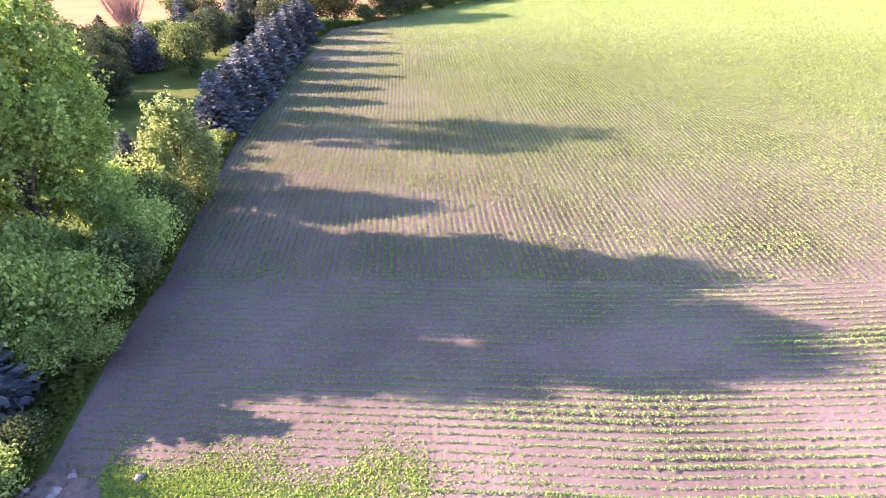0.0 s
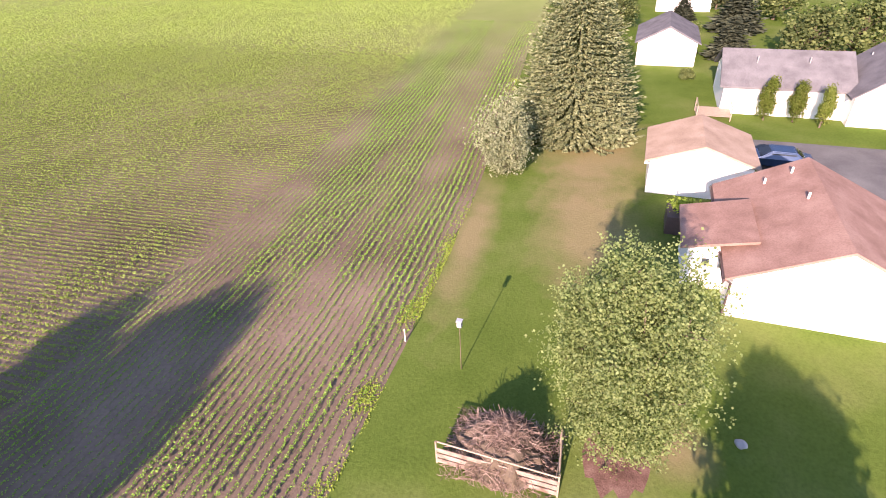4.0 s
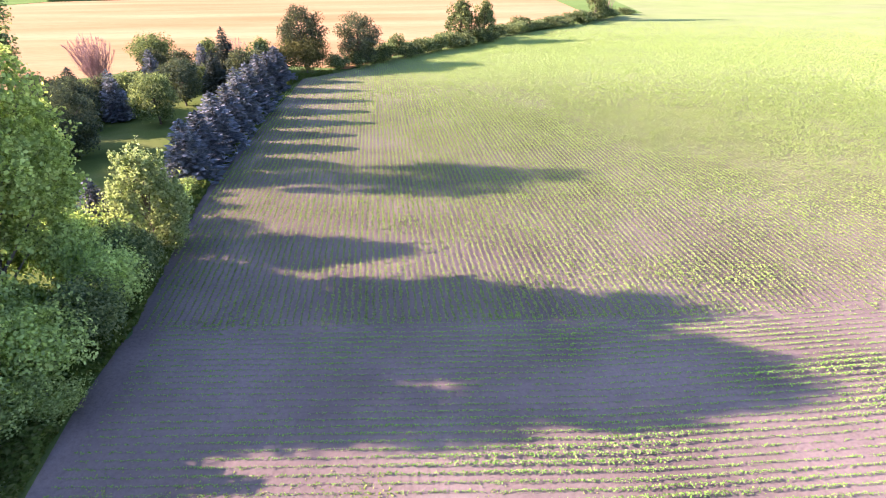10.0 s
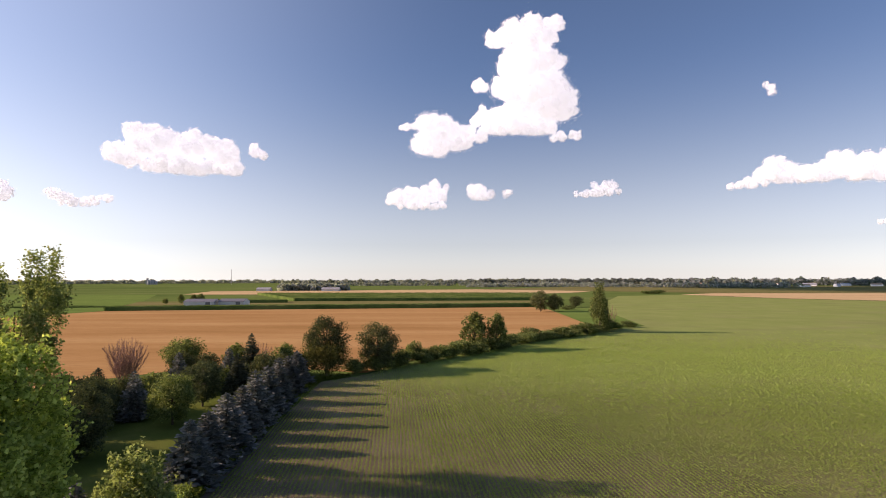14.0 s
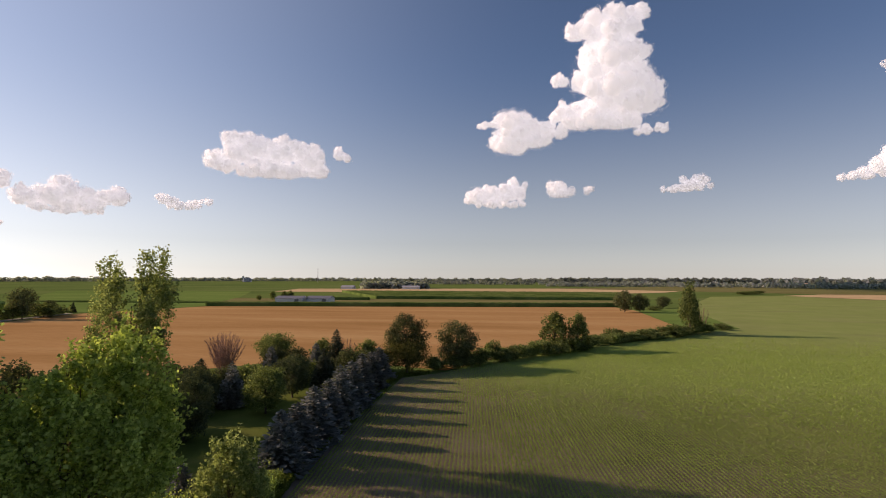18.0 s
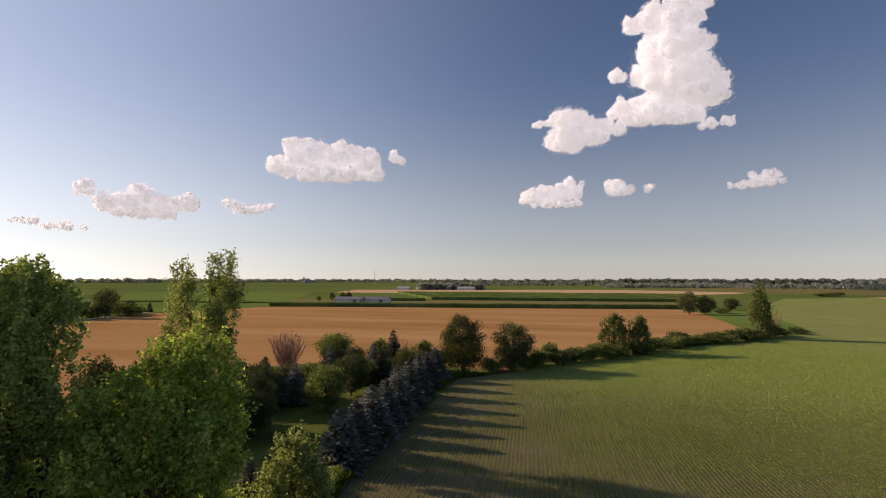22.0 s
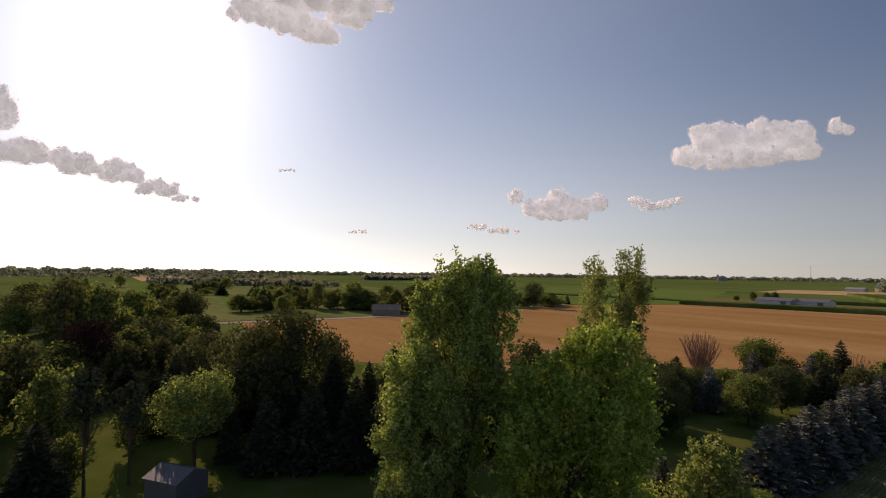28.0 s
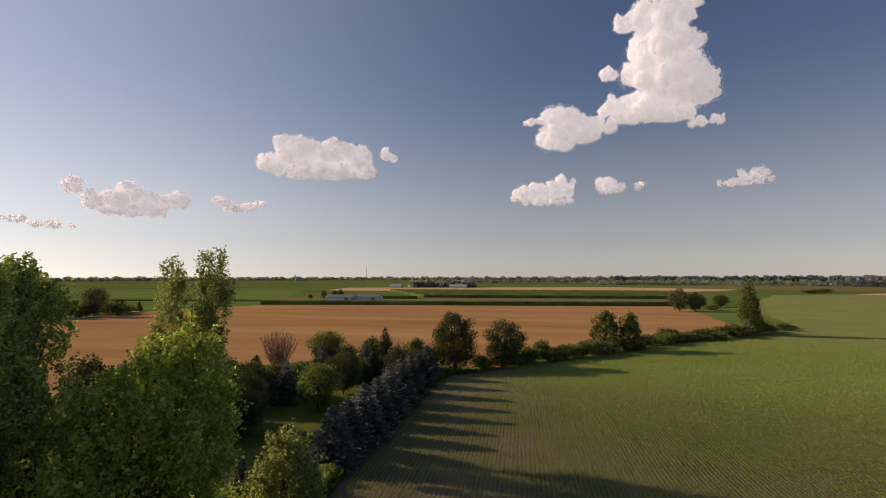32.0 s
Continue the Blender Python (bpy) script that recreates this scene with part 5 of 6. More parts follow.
part_np("shrub", *leaf_quads(RNG.normal(size=(500, 3)) * [0.3, 0.35, 0.18] + [0.3, -0.1, 1.4], RNG.uniform(0.08, 0.2, 500)), L_WEED, planter)
garage = thing("garage", 1.0, -1.75, 0, "white garage with a pale tan roof", "garage")
walls(garage, 33.4, 38.6, -5.9, 0.2, 2.5, 3.6, M_WHITE)
gable_roof("roof", 33.4, 38.6, -5.9, 0.2, 2.5, 3.6, 0.35, M_ROOFTAN, garage)
for y0, y1 in ((-6.25, -2.85), (-2.85, 0.55)):
    box("fascia", (33.0, y0, 2.28), (33.05, y1, 2.40), M_WHITE, garage)
house_b = thing("house", 2.4, -2.6, 0, "white house with a grey shingle roof", "house")
walls(house_b, 49.0, 56.5, -14.0, -4.6, 2.6, 4.6, M_WHITE, "y")
gable_roof("roof", 49.0, 56.5, -14.0, -4.6, 2.6, 4.6, 0.4, M_ROOFGREY, house_b, "y")
walls(house_b, 47.6, 55.0, -20.0, -14.0, 2.6, 4.9, M_WHITE)
gable_roof("roof", 47.6, 55.0, -20.0, -14.0, 2.6, 4.9, 0.4, M_ROOFGREY, house_b)
for x, y in ((51.2, -7.0), (51.4, -11.0), (53.8, -16.0)):
    part_np("vent_pipe", *tube([(x, y, 3.4), (x, y, 4.5)], [0.06, 0.06], 8), M_STEEL, house_b)
deck = thing("deck", 50.4, -6.6, 0, "small weathered wooden deck beside the grey-roofed house", "deck")
for k in range(9):
    box("board", (-1.2 + 0.27 * k, -1.4, 0.42), (-1.2 + 0.27 * k + 0.24, 1.4, 0.46), M_WOOD, deck)
for x, y in ((-1.15, -1.35), (1.15, -1.35), (-1.15, 1.35), (1.15, 1.35)):
    part_np("post", *tube([(x, y, -0.1), (x, y, 1.25)], [0.05, 0.05], 6), M_WOOD, deck)
for y in (-1.35, 1.35):
    part_np("rail", *tube([(-1.15, y, 1.2), (1.15, y, 1.2)], [0.04, 0.04], 6), M_WOOD, deck)
garage_b = thing("garage", 5.0, -2.2, 0, "white garage with a grey roof", "garage")
walls(garage_b, 61.0, 69.5, -3.4, 2.8, 2.6, 4.2, M_WHITE)
gable_roof("roof", 61.0, 69.5, -3.4, 2.8, 2.6, 4.2, 0.35, M_ROOFGREY, garage_b)
house_c = thing("house", 4.0, -3.0, 0, "white house among distant trees", "house")
walls(house_c, 94.0, 102.0, -6.0, 2.0, 2.6, 4.6, M_WHITE, "y")
gable_roof("roof", 94.0, 102.0, -6.0, 2.0, 2.6, 4.6, 0.4, M_ROOFGREY, house_c, "y")
sheet("driveway", [(33.0, -13.5), (40.5, -8.4), (45.5, -8.4), (45.5, -32), (33.0, -32)], 0.05, M_ASPHALT, "grey asphalt driveway between the houses", "driveway")

# car parked beside the garage
car = thing("car", 40.6, -10.2, 0, "dark blue parked saloon car", "car", 90)
bm = bmesh.new()
prof = [(-2.2, 0.35), (-2.2, 0.85), (-1.55, 0.98), (-0.95, 1.42), (0.55, 1.45), (1.25, 1.0), (2.1, 0.85), (2.2, 0.4)]
sides = [[bm.verts.new((x, s * (0.86 if z < 1.1 else 0.68), z)) for x, z in prof] for s in (-1, 1)]
bm.faces.new(sides[0]), bm.faces.new(sides[1][::-1])
for k in range(len(prof)):
    bm.faces.new((sides[0][k], sides[0][(k + 1) % 8], sides[1][(k + 1) % 8], sides[1][k]))
bmesh.ops.recalc_face_normals(bm, faces=bm.faces)
bmesh.ops.bevel(bm, geom=bm.edges[:], offset=0.06, segments=2, affect="EDGES")
part("body", bm, M_CAR, car)
for name, pts in (("windscreen", [(1.22, 0.74, 1.03), (1.22, -0.74, 1.03), (0.62, -0.62, 1.40), (0.62, 0.62, 1.40)]), ("rear_window", [(-1.5, -0.74, 1.03), (-1.5, 0.74, 1.03), (-1.02, 0.62, 1.38), (-1.02, -0.62, 1.38)])):
    bm = bmesh.new()
    bm.faces.new([bm.verts.new(Vector(p) + Vector((0.03 if p[0] > 0 else -0.03, 0, 0.03))) for p in pts])
    bmesh.ops.solidify(bm, geom=bm.faces[:], thickness=0.015)
    part(name, bm, M_GLASS, car)
for s in (-1, 1):
    box("side_window", (-0.95, s * 0.76 - 0.01, 1.05), (0.6, s * 0.76 + 0.01, 1.32), M_GLASS, car)
    box("headlight", (2.13, s * 0.62 - 0.14, 0.62), (2.19, s * 0.62 + 0.14, 0.76), M_SHEET, car, 0.01)
for x in (-1.4, 1.4):
    for s in (-1, 1):
        w = part_np("wheel", *tube([(x, s * 0.7, 0.33), (x, s * 0.71, 0.33), (x, s * 0.88, 0.33), (x, s * 0.89, 0.33)], [0.05, 0.33, 0.33, 0.05], 14), M_RUBBER, car)

# brush heap in its wire pen
pile = thing("brush_pile", 11.9, 2.7, 0, "heap of dry cut branches and brush", "brush pile")
r2 = np.random.default_rng(5)
st = []
for k in range(2600):
    p = np.array([np.clip(r2.normal() * 0.8, -1.5, 1.5), np.clip(r2.normal() * 1.0, -1.9, 1.9), 0])
    p[2] = max(0.08, 1.75 * math.exp(-(p[0] / 1.25) ** 2 - (p[1] / 1.5) ** 2) * r2.random() ** 0.4)
    d = r2.normal(size=3) * [1, 1, 0.35]
    d /= np.linalg.norm(d)
    l = r2.uniform(0.2, 0.6) * (1.0 if p[2] > 0.4 else 0.55)
    st.append(limb(p - d * l, p + d * l, r2.uniform(0.006, 0.02), 0.004, 0.12, r2, 4, 3))
v, f = join_np(st)
v[:, 2] = np.maximum(v[:, 2], 0.01)
part_np("brushwood", v, f, M_BRUSH, pile)
bm = bmesh.new()
bmesh.ops.create_icosphere(bm, subdivisions=4, radius=1.0)
for q in bm.verts:
    q.co = Vector((q.co.x * 1.45, q.co.y * 1.75, max(-0.02, q.co.z * 1.35)))
    q.co += q.co.normalized() * noise.noise(q.co * 2.4) * 0.3
    q.co.z = max(q.co.z, -0.02)
part("heap_core", bm, M_BARK, pile)
pen = thing("fence_panel", 9.9, 2.6, 0, "weathered wooden rail fence beside the brush heap", "fence")
part_np("rail", *tube([(1.0, 2.3, 1.2), (0.95, 0.2, 1.2), (0.9, -2.1, 1.2)], [0.035] * 3, 6), M_WOOD, pen)
for y in (2.3, 0.2, -2.1):
    part_np("post", *tube([(0.95, y, -0.1), (0.95, y, 1.25)], [0.045, 0.04], 6), M_WOOD, pen)

for z in (0.12, 0.42, 0.72):
    box("board", (0.91, -2.1, z), (0.935, 2.3, z + 0.22), M_BRUSH, pen)
side = thing("fence_panel", 9.9, 2.6, 0, "weathered wooden rail fence beside the brush heap", "fence")
part_np("rail", *tube([(0.95, -2.1, 1.12), (1.9, -2.0, 1.1), (2.8, -1.9, 1.1)], [0.035] * 3, 6), M_WOOD, side)
part_np("post", *tube([(2.8, -1.9, -0.1), (2.8, -1.9, 1.15)], [0.045, 0.04], 6), M_WOOD, side)
for z in (0.12, 0.42, 0.72):
    box("board", (1.02, -2.0, z), (2.75, -1.975, z + 0.22), M_BRUSH, side)
bm = bmesh.new()
ring = [bm.verts.new((12.9 + 1.5 * math.cos(a * 0.3142) * (1 + 0.2 * math.sin(3 * a)), -1.3 + 1.2 * math.sin(a * 0.3142), 0.036)) for a in range(20)]
bm.faces.new(ring)
tagged(part("mulch", bm, M_MULCH), "reddish bark mulch round the maple's foot", "mulch", kind="structure")
rock = thing("stone", 14.9, -5.6, 0, "grey rounded stone on the shaded lawn", "stone")
bm = bmesh.new()
bmesh.ops.create_icosphere(bm, subdivisions=3, radius=0.22)
for q in bm.verts:
    q.co *= 1 + 0.25 * noise.noise(q.co * 5)
    q.co.z = max(-0.05, q.co.z * 0.7 + 0.1)
part("boulder", bm, M_SILO, rock)
# soil bank with stones at the field's corner
bank = thing("soil_bank", -14.3, 10.1, 0, "heap of pale clods and stones at the field's corner", "soil heap")
bk = np.random.default_rng(31)
bm = bmesh.new()
bmesh.ops.create_icosphere(bm, subdivisions=4, radius=1.0)
for q in bm.verts:
    q.co = Vector((q.co.x * 2.0, q.co.y * 1.3, max(-0.1, q.co.z * 0.28)))
    q.co += Vector((0, 0, 1)) * (noise.noise(q.co * 2.5) * 0.18 + noise.noise(q.co * 7) * 0.07)
part("mound", bm, M_FIELD, bank)
for k in range(26):
    bm = bmesh.new()
    r = bk.uniform(0.08, 0.24)
    bmesh.ops.create_icosphere(bm, subdivisions=2, radius=r)
    x, y = bk.normal() * 1.2, bk.normal() * 0.75
    z = max(0.02, 0.26 * (1 - (x / 2) ** 2 - (y / 1.3) ** 2))
    off = Vector(bk.uniform(-9, 9, 3))
    for q in bm.verts:
        q.co *= 1 + 0.4 * noise.noise(q.co / r * 1.4 + off)
        q.co += Vector((x, y, z))
    part("clod", bm, M_FIELD if k % 3 else M_SOIL, bank)

# nest-box on its pole, and a white stake
nest = thing("birdhouse", 15.5, 5.45, 0, "small grey birdhouse on a tall thin wooden pole", "birdhouse")
part_np("pole", *tube([(0, 0, -0.1), (0, 0, 2.55)], [0.020, 0.018], 8), M_BARK, nest)
box("nest_box", (-0.10, -0.10, 2.55), (0.10, 0.10, 2.85), M_SILO, nest, 0.01)
box("lid", (-0.13, -0.13, 2.85), (0.13, 0.13, 2.89), M_SHEET, nest, 0.01, "pale grey lid")
stake = thing("stake", 16.4, 8.5, 0, "short white marker stake at the field's edge", "stake")
part_np("post", *tube([(0, 0, -0.1), (0.05, 0.02, 0.75)], [0.035, 0.03], 6), M_WHITE, stake)

# grey shed in the yard
shed = thing("garden_shed", -45.6, 6.2, 0, "small shed with a dark grey roof", "shed", 35)
walls(shed, -1.6, 1.6, -1.5, 1.5, 1.7, 2.3, M_SLATE)
gable_roof("roof", -1.6, 1.6, -1.5, 1.5, 1.7, 2.3, 0.15, M_SLATE, shed)
# farm sheds beyond the wheat
for x, y, w, d in ((-161, 360, 20, 11), (-141, 364, 17, 11)):
    s = thing("farm_shed", x, y, 0, "long pale grey farm shed with a dark metal roof", "shed", group="farm sheds")
    walls(s, -w / 2, w / 2, -d / 2, d / 2, 2.8, 4.4, M_SHEET)
    gable_roof("roof", -w / 2, w / 2, -d / 2, d / 2, 2.8, 4.4, 0.4, M_SLATE, s)
    box("door", (w / 2 - 5.5, -d / 2 - 0.06, 0), (w / 2 - 2.5, -d / 2 - 0.003, 2.5), M_SLATE, s, label="grey sliding door")
grove([("u", -196, 380, 4.5, 4.5), ("a", -187, 384, 7.5, 5.5), ("a", -177, 382, 7.5, 5.5), ("a", -173, 384, 8.0, 6.0)], group="trees by the sheds")
for x, y, w, d, h in ((-192, 101, 11, 7, 2.4), (-188.5, 128, 9, 7, 3.2)):
    s = thing("farmhouse", x, y, 0, "small brown-roofed farmhouse beside the country road", "house", 62)
    walls(s, -w / 2, w / 2, -d / 2, d / 2, h, h + 1.7, M_TANWALL)
    gable_roof("roof", -w / 2, w / 2, -d / 2, d / 2, h, h + 1.7, 0.4, M_ROOFTAN, s)

# ---- distance ----
def woods(name, a, b, depth, tall, count, seed, mat, label):
    """A far wood: many small leafy clumps in a long low mass."""
    rng = np.random.default_rng(seed)
    t = rng.random(count)
    a, b = np.array(a, float), np.array(b, float)
    d = (b - a) / np.linalg.norm(b - a)
    nrm = np.array([-d[1], d[0]])
    base = a + (b - a) * t[:, None] + nrm * rng.uniform(-depth / 2, depth / 2, count)[:, None]
    hh = tall * (0.75 + 0.25 * np.sin(t * 37 + seed) * np.sin(t * 113)) * rng.uniform(0.75, 1.1, count)
    per = 16
    z = rng.random((count, per)) ** 0.7 * hh[:, None]
    r = tall * 0.42 * np.sqrt(np.clip(1.05 - (z / hh[:, None]) ** 2, 0.05, 1))
    ang = rng.uniform(0, 2 * np.pi, (count, per))
    p = np.stack([base[:, 0:1] + np.cos(ang) * r, base[:, 1:2] + np.sin(ang) * r, z], -1).reshape(-1, 3)
    v, f = leaf_quads(p, tall * rng.uniform(0.25, 0.5, len(p)), rng=rng)
    return tagged(part_np(name, v, f, mat), label, "trees", kind="stuff")


def polar(az, dist):
    return dist * math.sin(radians(az)), dist * math.cos(radians(az))


# far woods: the blue-grey of distance haze is put into the leaf colour
L_FARHAZE = leafy("haze_grey_leaves", [(0.1, (0.149, 0.172, 0.187)), (0.5, (0.187, 0.209, 0.224)), (0.9, (0.224, 0.247, 0.254))], 0.5, 0.8)
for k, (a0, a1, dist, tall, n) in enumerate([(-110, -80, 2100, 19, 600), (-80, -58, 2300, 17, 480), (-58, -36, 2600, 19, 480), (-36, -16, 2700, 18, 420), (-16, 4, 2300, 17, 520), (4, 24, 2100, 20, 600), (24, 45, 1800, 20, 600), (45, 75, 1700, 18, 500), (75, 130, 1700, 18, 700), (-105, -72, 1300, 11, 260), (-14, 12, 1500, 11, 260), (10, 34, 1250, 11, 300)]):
    woods("woods", polar(a0, dist), polar(a1, dist), 160, tall, n, 100 + k, L_FARHAZE, "haze-grey treeline along the horizon")
woods("woods", (-1000, 470), (-950, 680), 60, 11, 420, 120, L_FARHAZE, "dark block of woodland beyond the fields")
woods("woods", (-250, 830), (-150, 850), 40, 12, 160, 121, L_FARHAZE, "dark trees round a farm")
woods("woods", (-700, 60), (-560, 230), 40, 9, 160, 122, L_FARHAZE, "line of trees across the fields")
woods("woods", (60, 1150), (260, 1180), 60, 9, 160, 123, L_FARHAZE, "distant line of trees")
# farm, elevator and mast on the skyline
for x, y, w, d in ((-165, 800, 26, 12), (-265, 800, 20, 12), (-178, 1560, 44, 14)):
    s = thing("barn", x, y, 0, "distant grey barn with a dull metal roof", "barn", group="distant barns")
    walls(s, -w / 2, w / 2, -d / 2, d / 2, 3.4, 5.4, M_SHEET)
    gable_roof("roof", -w / 2, w / 2, -d / 2, d / 2, 3.4, 5.4, 0.4, M_SILO, s)
mast = thing("radio_mast", *polar(-21.5, 2000), 0, "tall thin radio mast on the horizon", "mast")
part_np("pole", *tube([(0, 0, 0), (0, 0, 52)], [0.9, 0.7], 6), M_STEEL, mast)
elevator = thing("grain_elevator", *polar(-28.4, 2200), 0, "pale grain elevator with silos on the horizon", "grain elevator")
for k, (x, h, r) in enumerate(((-22, 22, 6), (-9, 22, 6), (4, 22, 6), (17, 16, 6))):
    part_np("silo", *tube([(x, 0, 0), (x, 0, h), (x, 0, h + 3)], [r, r, 0.5], 14), M_SILO, elevator)
box("tower", (-32, -4, 0), (-25, 4, 33), M_SILO, elevator)
elevator.matrix_basis = elevator.matrix_basis @ Matrix.Diagonal((0.7, 0.7, 0.7, 1))
tr = np.random.default_rng(77)
for k in range(16):
    az, dist = tr.uniform(17, 40), tr.uniform(1300, 1650)
    s = thing("farmhouse", *polar(az, dist), 0, "tiny pale house in the distant village", "house", tr.uniform(-40, 40), "village houses")
    w, d = tr.uniform(12, 22), tr.uniform(8, 11)
    walls(s, -w / 2, w / 2, -d / 2, d / 2, 4.0, 6.5, M_WHITE)
    gable_roof("roof", -w / 2, w / 2, -d / 2, d / 2, 4.0, 6.5, 0.3, M_ROOFTAN if k % 2 else M_SHEET, s)


# ---- clouds: heaped cumulus in the far sky, built of countless vapour flakes ----
def cloud_material():
    m, nt, ns, ls, bs = nodes_of("cloud_vapour")
    bs.inputs["Base Color"].default_value, bs.inputs["Roughness"].default_value, bs.inputs["Specular IOR Level"].default_value = (0.64, 0.65, 0.66, 1), 1.0, 0.0
    tr, mixer = ns.new("ShaderNodeBsdfTranslucent"), ns.new("ShaderNodeMixShader")
    tr.inputs[0].default_value = (0.92, 0.925, 0.92, 1)
    mixer.inputs[0].default_value = 0.62
    ls.new(bs.outputs[0], mixer.inputs[1]), ls.new(tr.outputs[0], mixer.inputs[2])
    # added self-glow lifts the clouds' shaded sides, in place of inner scattering
    glow, both = ns.new("ShaderNodeEmission"), ns.new("ShaderNodeAddShader")
    glow.inputs[0].default_value, glow.inputs[1].default_value = (0.86, 0.95, 1.0, 1), 0.18
    ls.new(mixer.outputs[0], both.inputs[0]), ls.new(glow.outputs[0], both.inputs[1])
    ls.new(both.outputs[0], ns["Material Output"].inputs[0])
    return m


M_CLOUD = cloud_material()
FAR = 4200.0
DEG = FAR * math.pi / 180


def ball(level):
    bm = bmesh.new()
    bmesh.ops.create_icosphere(bm, subdivisions=level, radius=1.0)
    got = np.array([v.co[:] for v in bm.verts]), np.array([[v.index for v in q.verts] for q in bm.faces])
    bm.free()
    return got


BALL, COARSE_BALL = ball(2), ball(1)


def cloud(seed, blobs, label, thick=1.0, ragged=0.35):
    """blobs: azimuth, elevation, half width and half height, in degrees; thick: how dense; ragged: how torn the rim."""
    rng = np.random.default_rng(seed)
    az0, el0 = np.mean([b[0] for b in blobs]), np.mean([b[1] for b in blobs])
    pos, out, size, core = [], [], [], []
    for az, el, w, h in blobs:
        # billows over the blob, smaller ones riding on them; the base is flatter than the top
        n = max(12, int(14 * w * h ** 0.5))
        p = rng.normal(size=(n, 3))
        p *= (rng.random((n, 1)) ** 0.42) / np.linalg.norm(p, axis=1)[:, None]
        p[:, 2] = np.where(p[:, 2] < -0.3, -0.3 + (p[:, 2] + 0.3) * 0.3, p[:, 2])
        big = min(w, h) * rng.uniform(0.24, 0.48, n)
        mid = p * [w * 0.8, w * 0.6, h * 0.74]
        d = rng.normal(size=(n, 10, 3))
        d[..., 2] += 0.4
        d /= np.linalg.norm(d, axis=2)[..., None]
        kid = (mid[:, None] + d * big[:, None, None] * 0.85).reshape(-1, 3)
        small = np.repeat(big, 10) * rng.uniform(0.22, 0.5, 10 * n)
        cen, rad = np.concatenate([mid, kid]), np.concatenate([big, small])
        want = int(thick * 2500 * w * h)
        k = rng.choice(len(cen), want, p=rad ** 2 / (rad ** 2).sum())
        d = rng.normal(size=(want, 3))
        d /= np.linalg.norm(d, axis=1)[:, None]
        # thinning out to single flakes beyond the rim
        q = 0.82 + ragged * rng.gamma(1.5, 0.5, want)
        at = cen[k] + d * (rad[k] * q)[:, None]
        low = -h * 0.72
        at[:, 2] = np.where(at[:, 2] < low, low + (at[:, 2] - low) * 0.35, at[:, 2])
        shift = np.array([(az - az0) * math.cos(radians(el)), 0, el - el0])
        pos.append(at + shift), out.append(d), size.append(rng.uniform(6.0, 12.0, want) * np.clip(2.0 - q, 0.3, 1.0))
        if thick > 0.65:
            form = BALL if h > 1.15 else COARSE_BALL
            core += [(form[0] * (r * 0.86) * DEG + (c + shift) * DEG, form[1]) for c, r in zip(mid, big)]
            core += [(COARSE_BALL[0] * (r * 0.8) * DEG + (c + shift) * DEG, COARSE_BALL[1]) for c, r in list(zip(kid, small))[::3]]
    pos, nrm = np.concatenate(pos) * DEG, np.concatenate(out)
    nrm = nrm + rng.normal(size=nrm.shape) * 0.3
    nrm /= np.linalg.norm(nrm, axis=1)[:, None]
    a = np.cross(nrm, rng.normal(size=nrm.shape))
    a /= np.linalg.norm(a, axis=1)[:, None]
    b, half = np.cross(nrm, a), np.concatenate(size)[:, None] * 0.6
    v = np.stack([pos - a * half, pos - b * half, pos + a * half, pos + b * half], 1).reshape(-1, 3)
    x, y = polar(az0, FAR * math.cos(radians(el0)))
    at = pose(x, y, 17.5 + FAR * math.sin(radians(el0)), el0, 0, -az0)
    ob = part_np("cloud", v, np.arange(len(v)).reshape(-1, 4), M_CLOUD)
    ob.matrix_basis = at
    if core:
        heart = part_np("billows", *join_np(core), M_CLOUD, ob)
        heart.data.polygons.foreach_set("use_smooth", np.ones(len(heart.data.polygons), bool))
    return tagged(ob, label, "cloud", kind="stuff")


cloud(1, [(9.6, 24.8, 3.4, 2.0), (9.6, 22.4, 4.0, 2.2), (9.9, 20.0, 4.0, 2.6), (11.2, 18.4, 3.6, 3.0), (7.6, 16.6, 3.4, 1.8), (5.0, 17.0, 1.8, 1.4), (4.4, 20.4, 0.9, 1.0), (6.4, 24.8, 1.4, 1.2), (12.6, 25.8, 1.0, 1.0), (9.4, 16.2, 3.4, 1.6)], "tall white cumulus cloud with a grey base")
cloud(2, [(-0.2, 15.9, 2.6, 1.83), (-1, 14.4, 2.21, 1.83), (1.2, 14.9, 2.6, 1.71), (3.4, 15.4, 1.95, 1.22), (-3.4, 16.3, 1.56, 0.61)], "ragged white cloud beside the tall cumulus", 0.9, 0.5)
cloud(3, [(13.3, 14.8, 1.82, 0.67), (14.4, 15, 0.91, 0.49)], "small white scrap of cloud", 0.9, 0.5)
cloud(4, [(-28.8, 12.9, 2.6, 1.7), (-25.0, 12.9, 2.8, 1.5), (-22.4, 12.5, 1.8, 1.5), (-31.2, 11.6, 1.9, 1.3), (-27.0, 11.0, 5.6, 1.2), (-21.9, 11.3, 1.8, 1.3), (-29.8, 13.6, 1.3, 1.2)], "broad white cumulus cloud with a flat base")
cloud(5, [(-19.2, 12.9, 1.04, 0.98)], "small white scrap of cloud")
cloud(6, [(-48.3, 8.1, 1.04, 0.98), (-46.6, 7, 1.56, 1.1), (-44.3, 7.3, 1.95, 1.59), (-42, 6.9, 1.69, 1.22), (-40, 7.5, 1.17, 1.22), (-43.4, 6.1, 3.9, 0.73)], "low white cumulus cloud over the horizon", 1.0, 0.5)
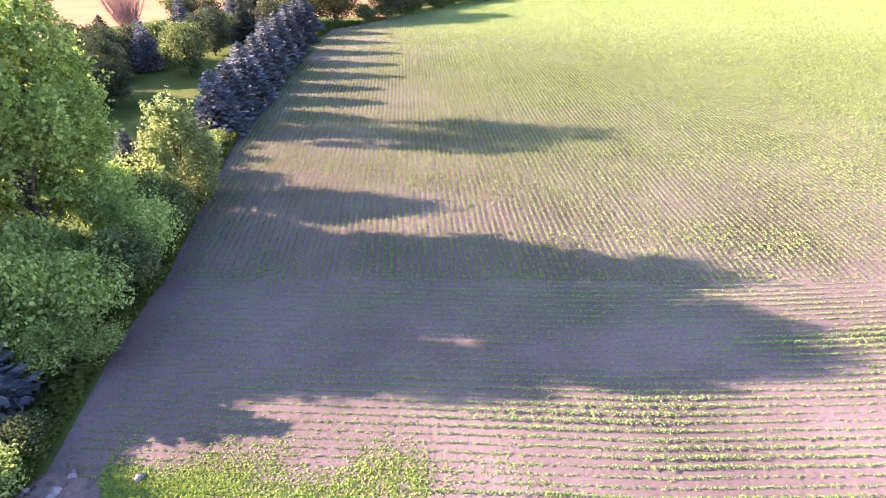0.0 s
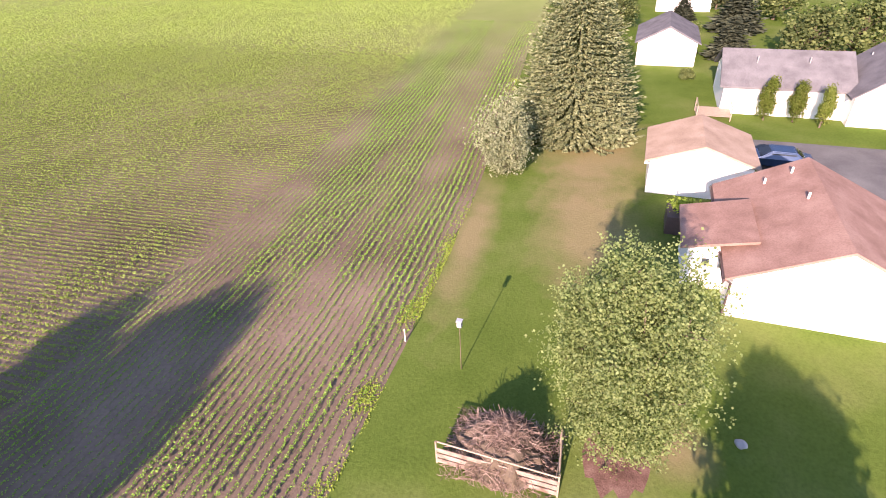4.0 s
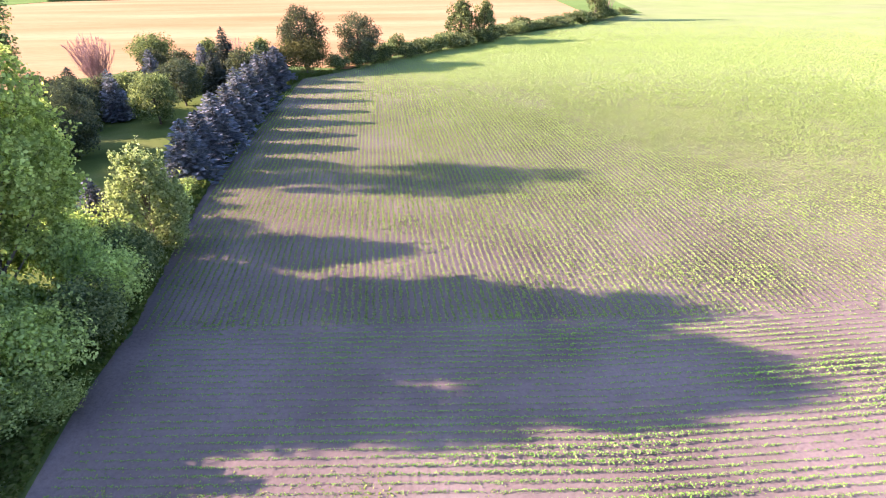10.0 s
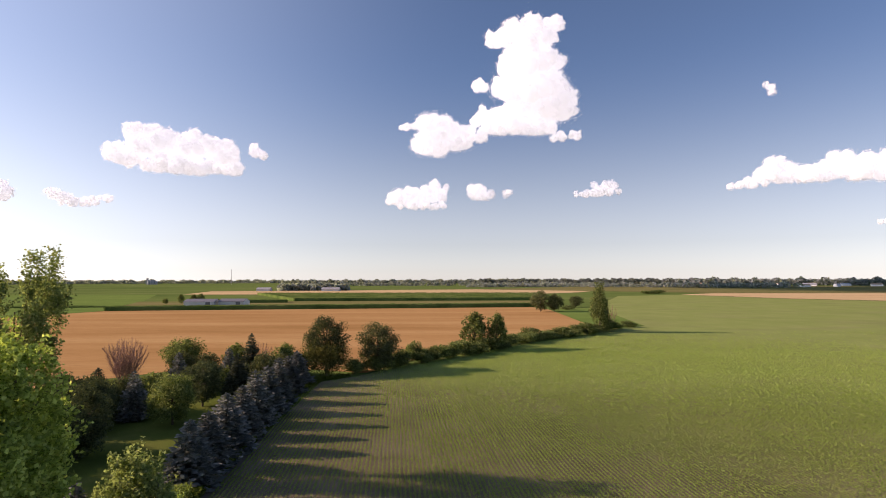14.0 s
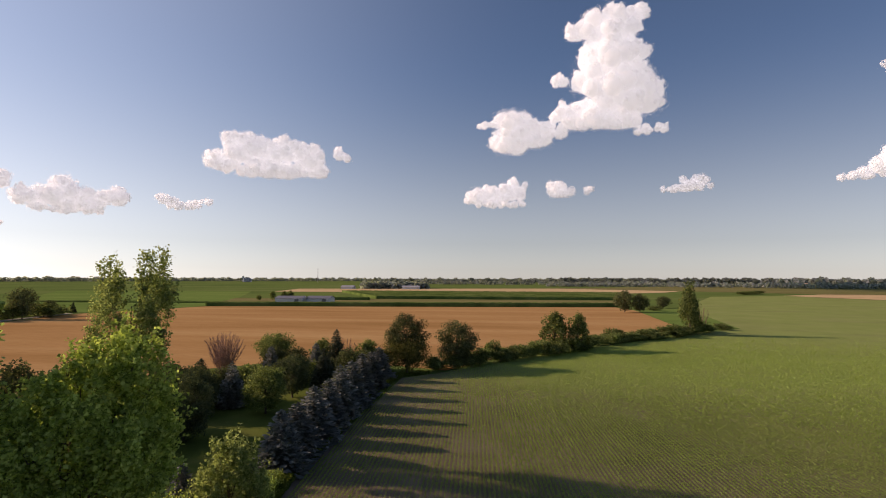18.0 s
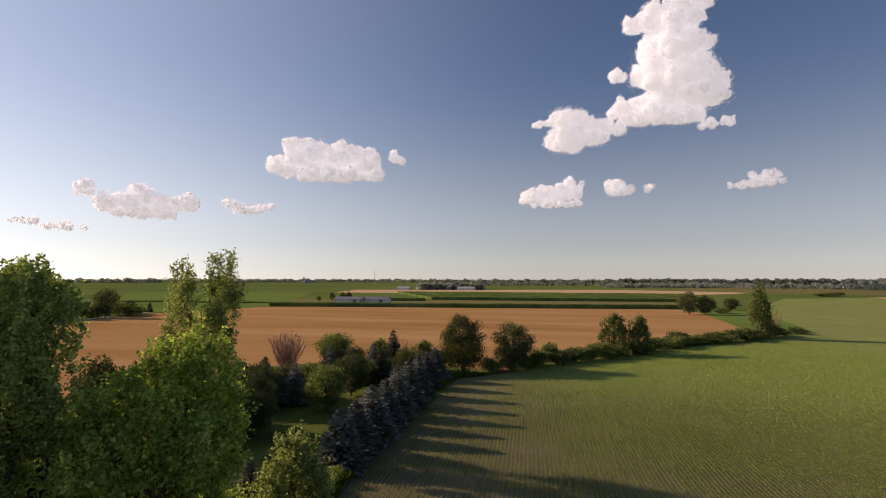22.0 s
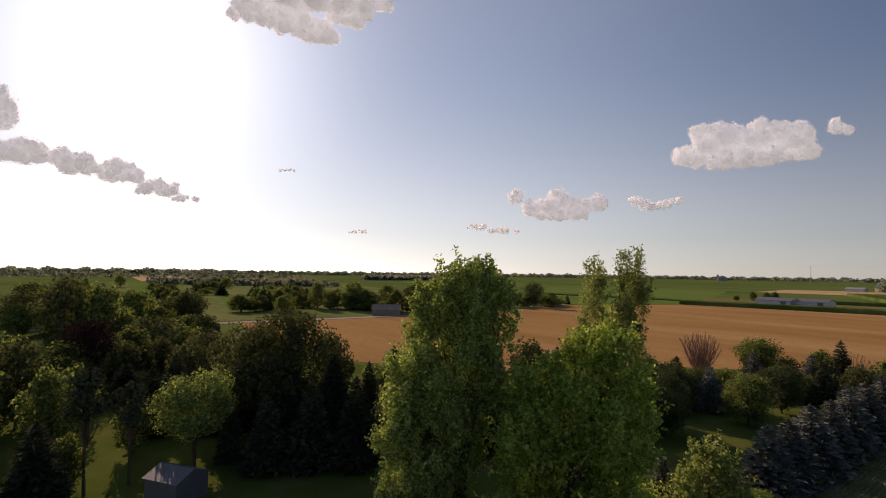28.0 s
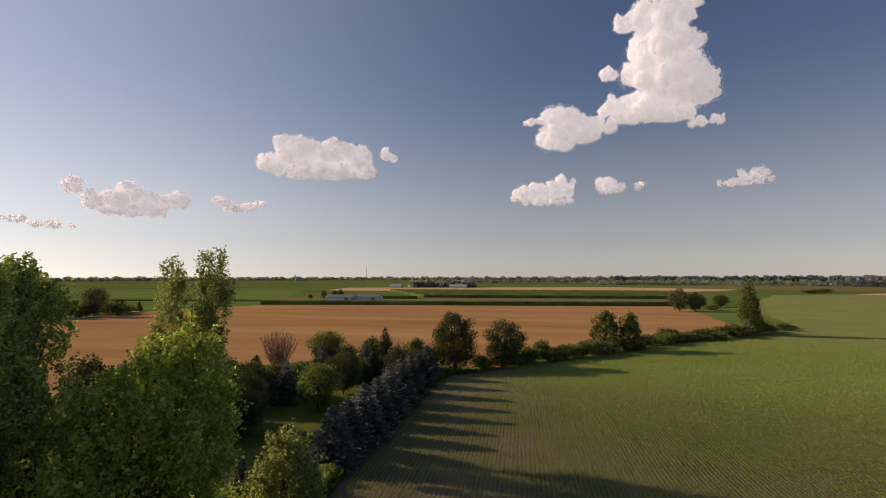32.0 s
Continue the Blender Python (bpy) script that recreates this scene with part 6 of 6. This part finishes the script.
cloud(7, [(-35.8, 7.5, 1.17, 0.73), (-34.4, 7, 2.08, 0.67), (-32.6, 7.4, 1.17, 0.49)], "thin white cloud in the blue sky", 0.7, 0.6)
cloud(8, [(-4.4, 8.7, 2.08, 1.1), (-2.2, 9, 1.95, 1.22), (-0.2, 9.2, 1.3, 1.46), (-2.6, 8, 3.9, 0.73)], "white cumulus cloud in the blue sky")
cloud(9, [(4.2, 9.2, 1.69, 1.04)], "small round white cloud")
cloud(10, [(7.2, 9.1, 0.65, 0.61)], "small white scrap of cloud", 0.5, 0.6)
cloud(11, [(15.6, 8.9, 1.82, 0.61), (17.5, 9.2, 2.08, 0.92)], "white cumulus cloud in the blue sky")
cloud(12, [(30.2, 9, 2.08, 0.73), (32.6, 9.8, 1.95, 1.46), (35.2, 9.3, 2.47, 1.22), (37.4, 9.8, 1.56, 1.22), (40, 9.2, 2.86, 1.59), (43.4, 9.3, 3.12, 2.07), (46.2, 8.6, 2.86, 1.59)], "long white cumulus cloud bank")
cloud(13, [(32.4, 17, 0.52, 0.98)], "small white scrap of cloud", 0.5, 0.6)
cloud(14, [(-52.6, 4.9, 1.95, 0.43), (-49.8, 4.6, 2.6, 0.49)], "thin low white cloud over the horizon", 0.6, 0.7)
cloud(15, [(-76.5, 25.2, 3.0, 1.6), (-73.0, 24.6, 2.6, 1.8), (-70.2, 24.0, 2.4, 1.6), (-66.5, 25.8, 3.0, 1.5), (-70.0, 27.2, 7.0, 2.0), (-63.6, 27.2, 1.8, 1.0)], "backlit grey-bottomed cumulus cloud near the sun")
cloud(16, [(-97, 12.6, 1.69, 2.68), (-95.4, 9.8, 2.86, 1.46), (-91.4, 9.2, 2.34, 1.34), (-88, 8.8, 2.47, 1.34), (-85, 7.6, 2.6, 1.1), (-82.4, 6.9, 1.56, 0.49)], "ragged white cloud below the sun", 0.8, 0.6)
cloud(17, [(40.4, 4.7, 1.17, 0.37)], "thin low white cloud over the horizon", 0.6, 0.6)
cloud(18, [(-73.2, 10.3, 1.56, 0.24)], "thin white streak of cloud", 0.4, 0.7)
cloud(19, [(-65.5, 4.2, 1.82, 0.3)], "thin low white cloud over the horizon", 0.4, 0.7)
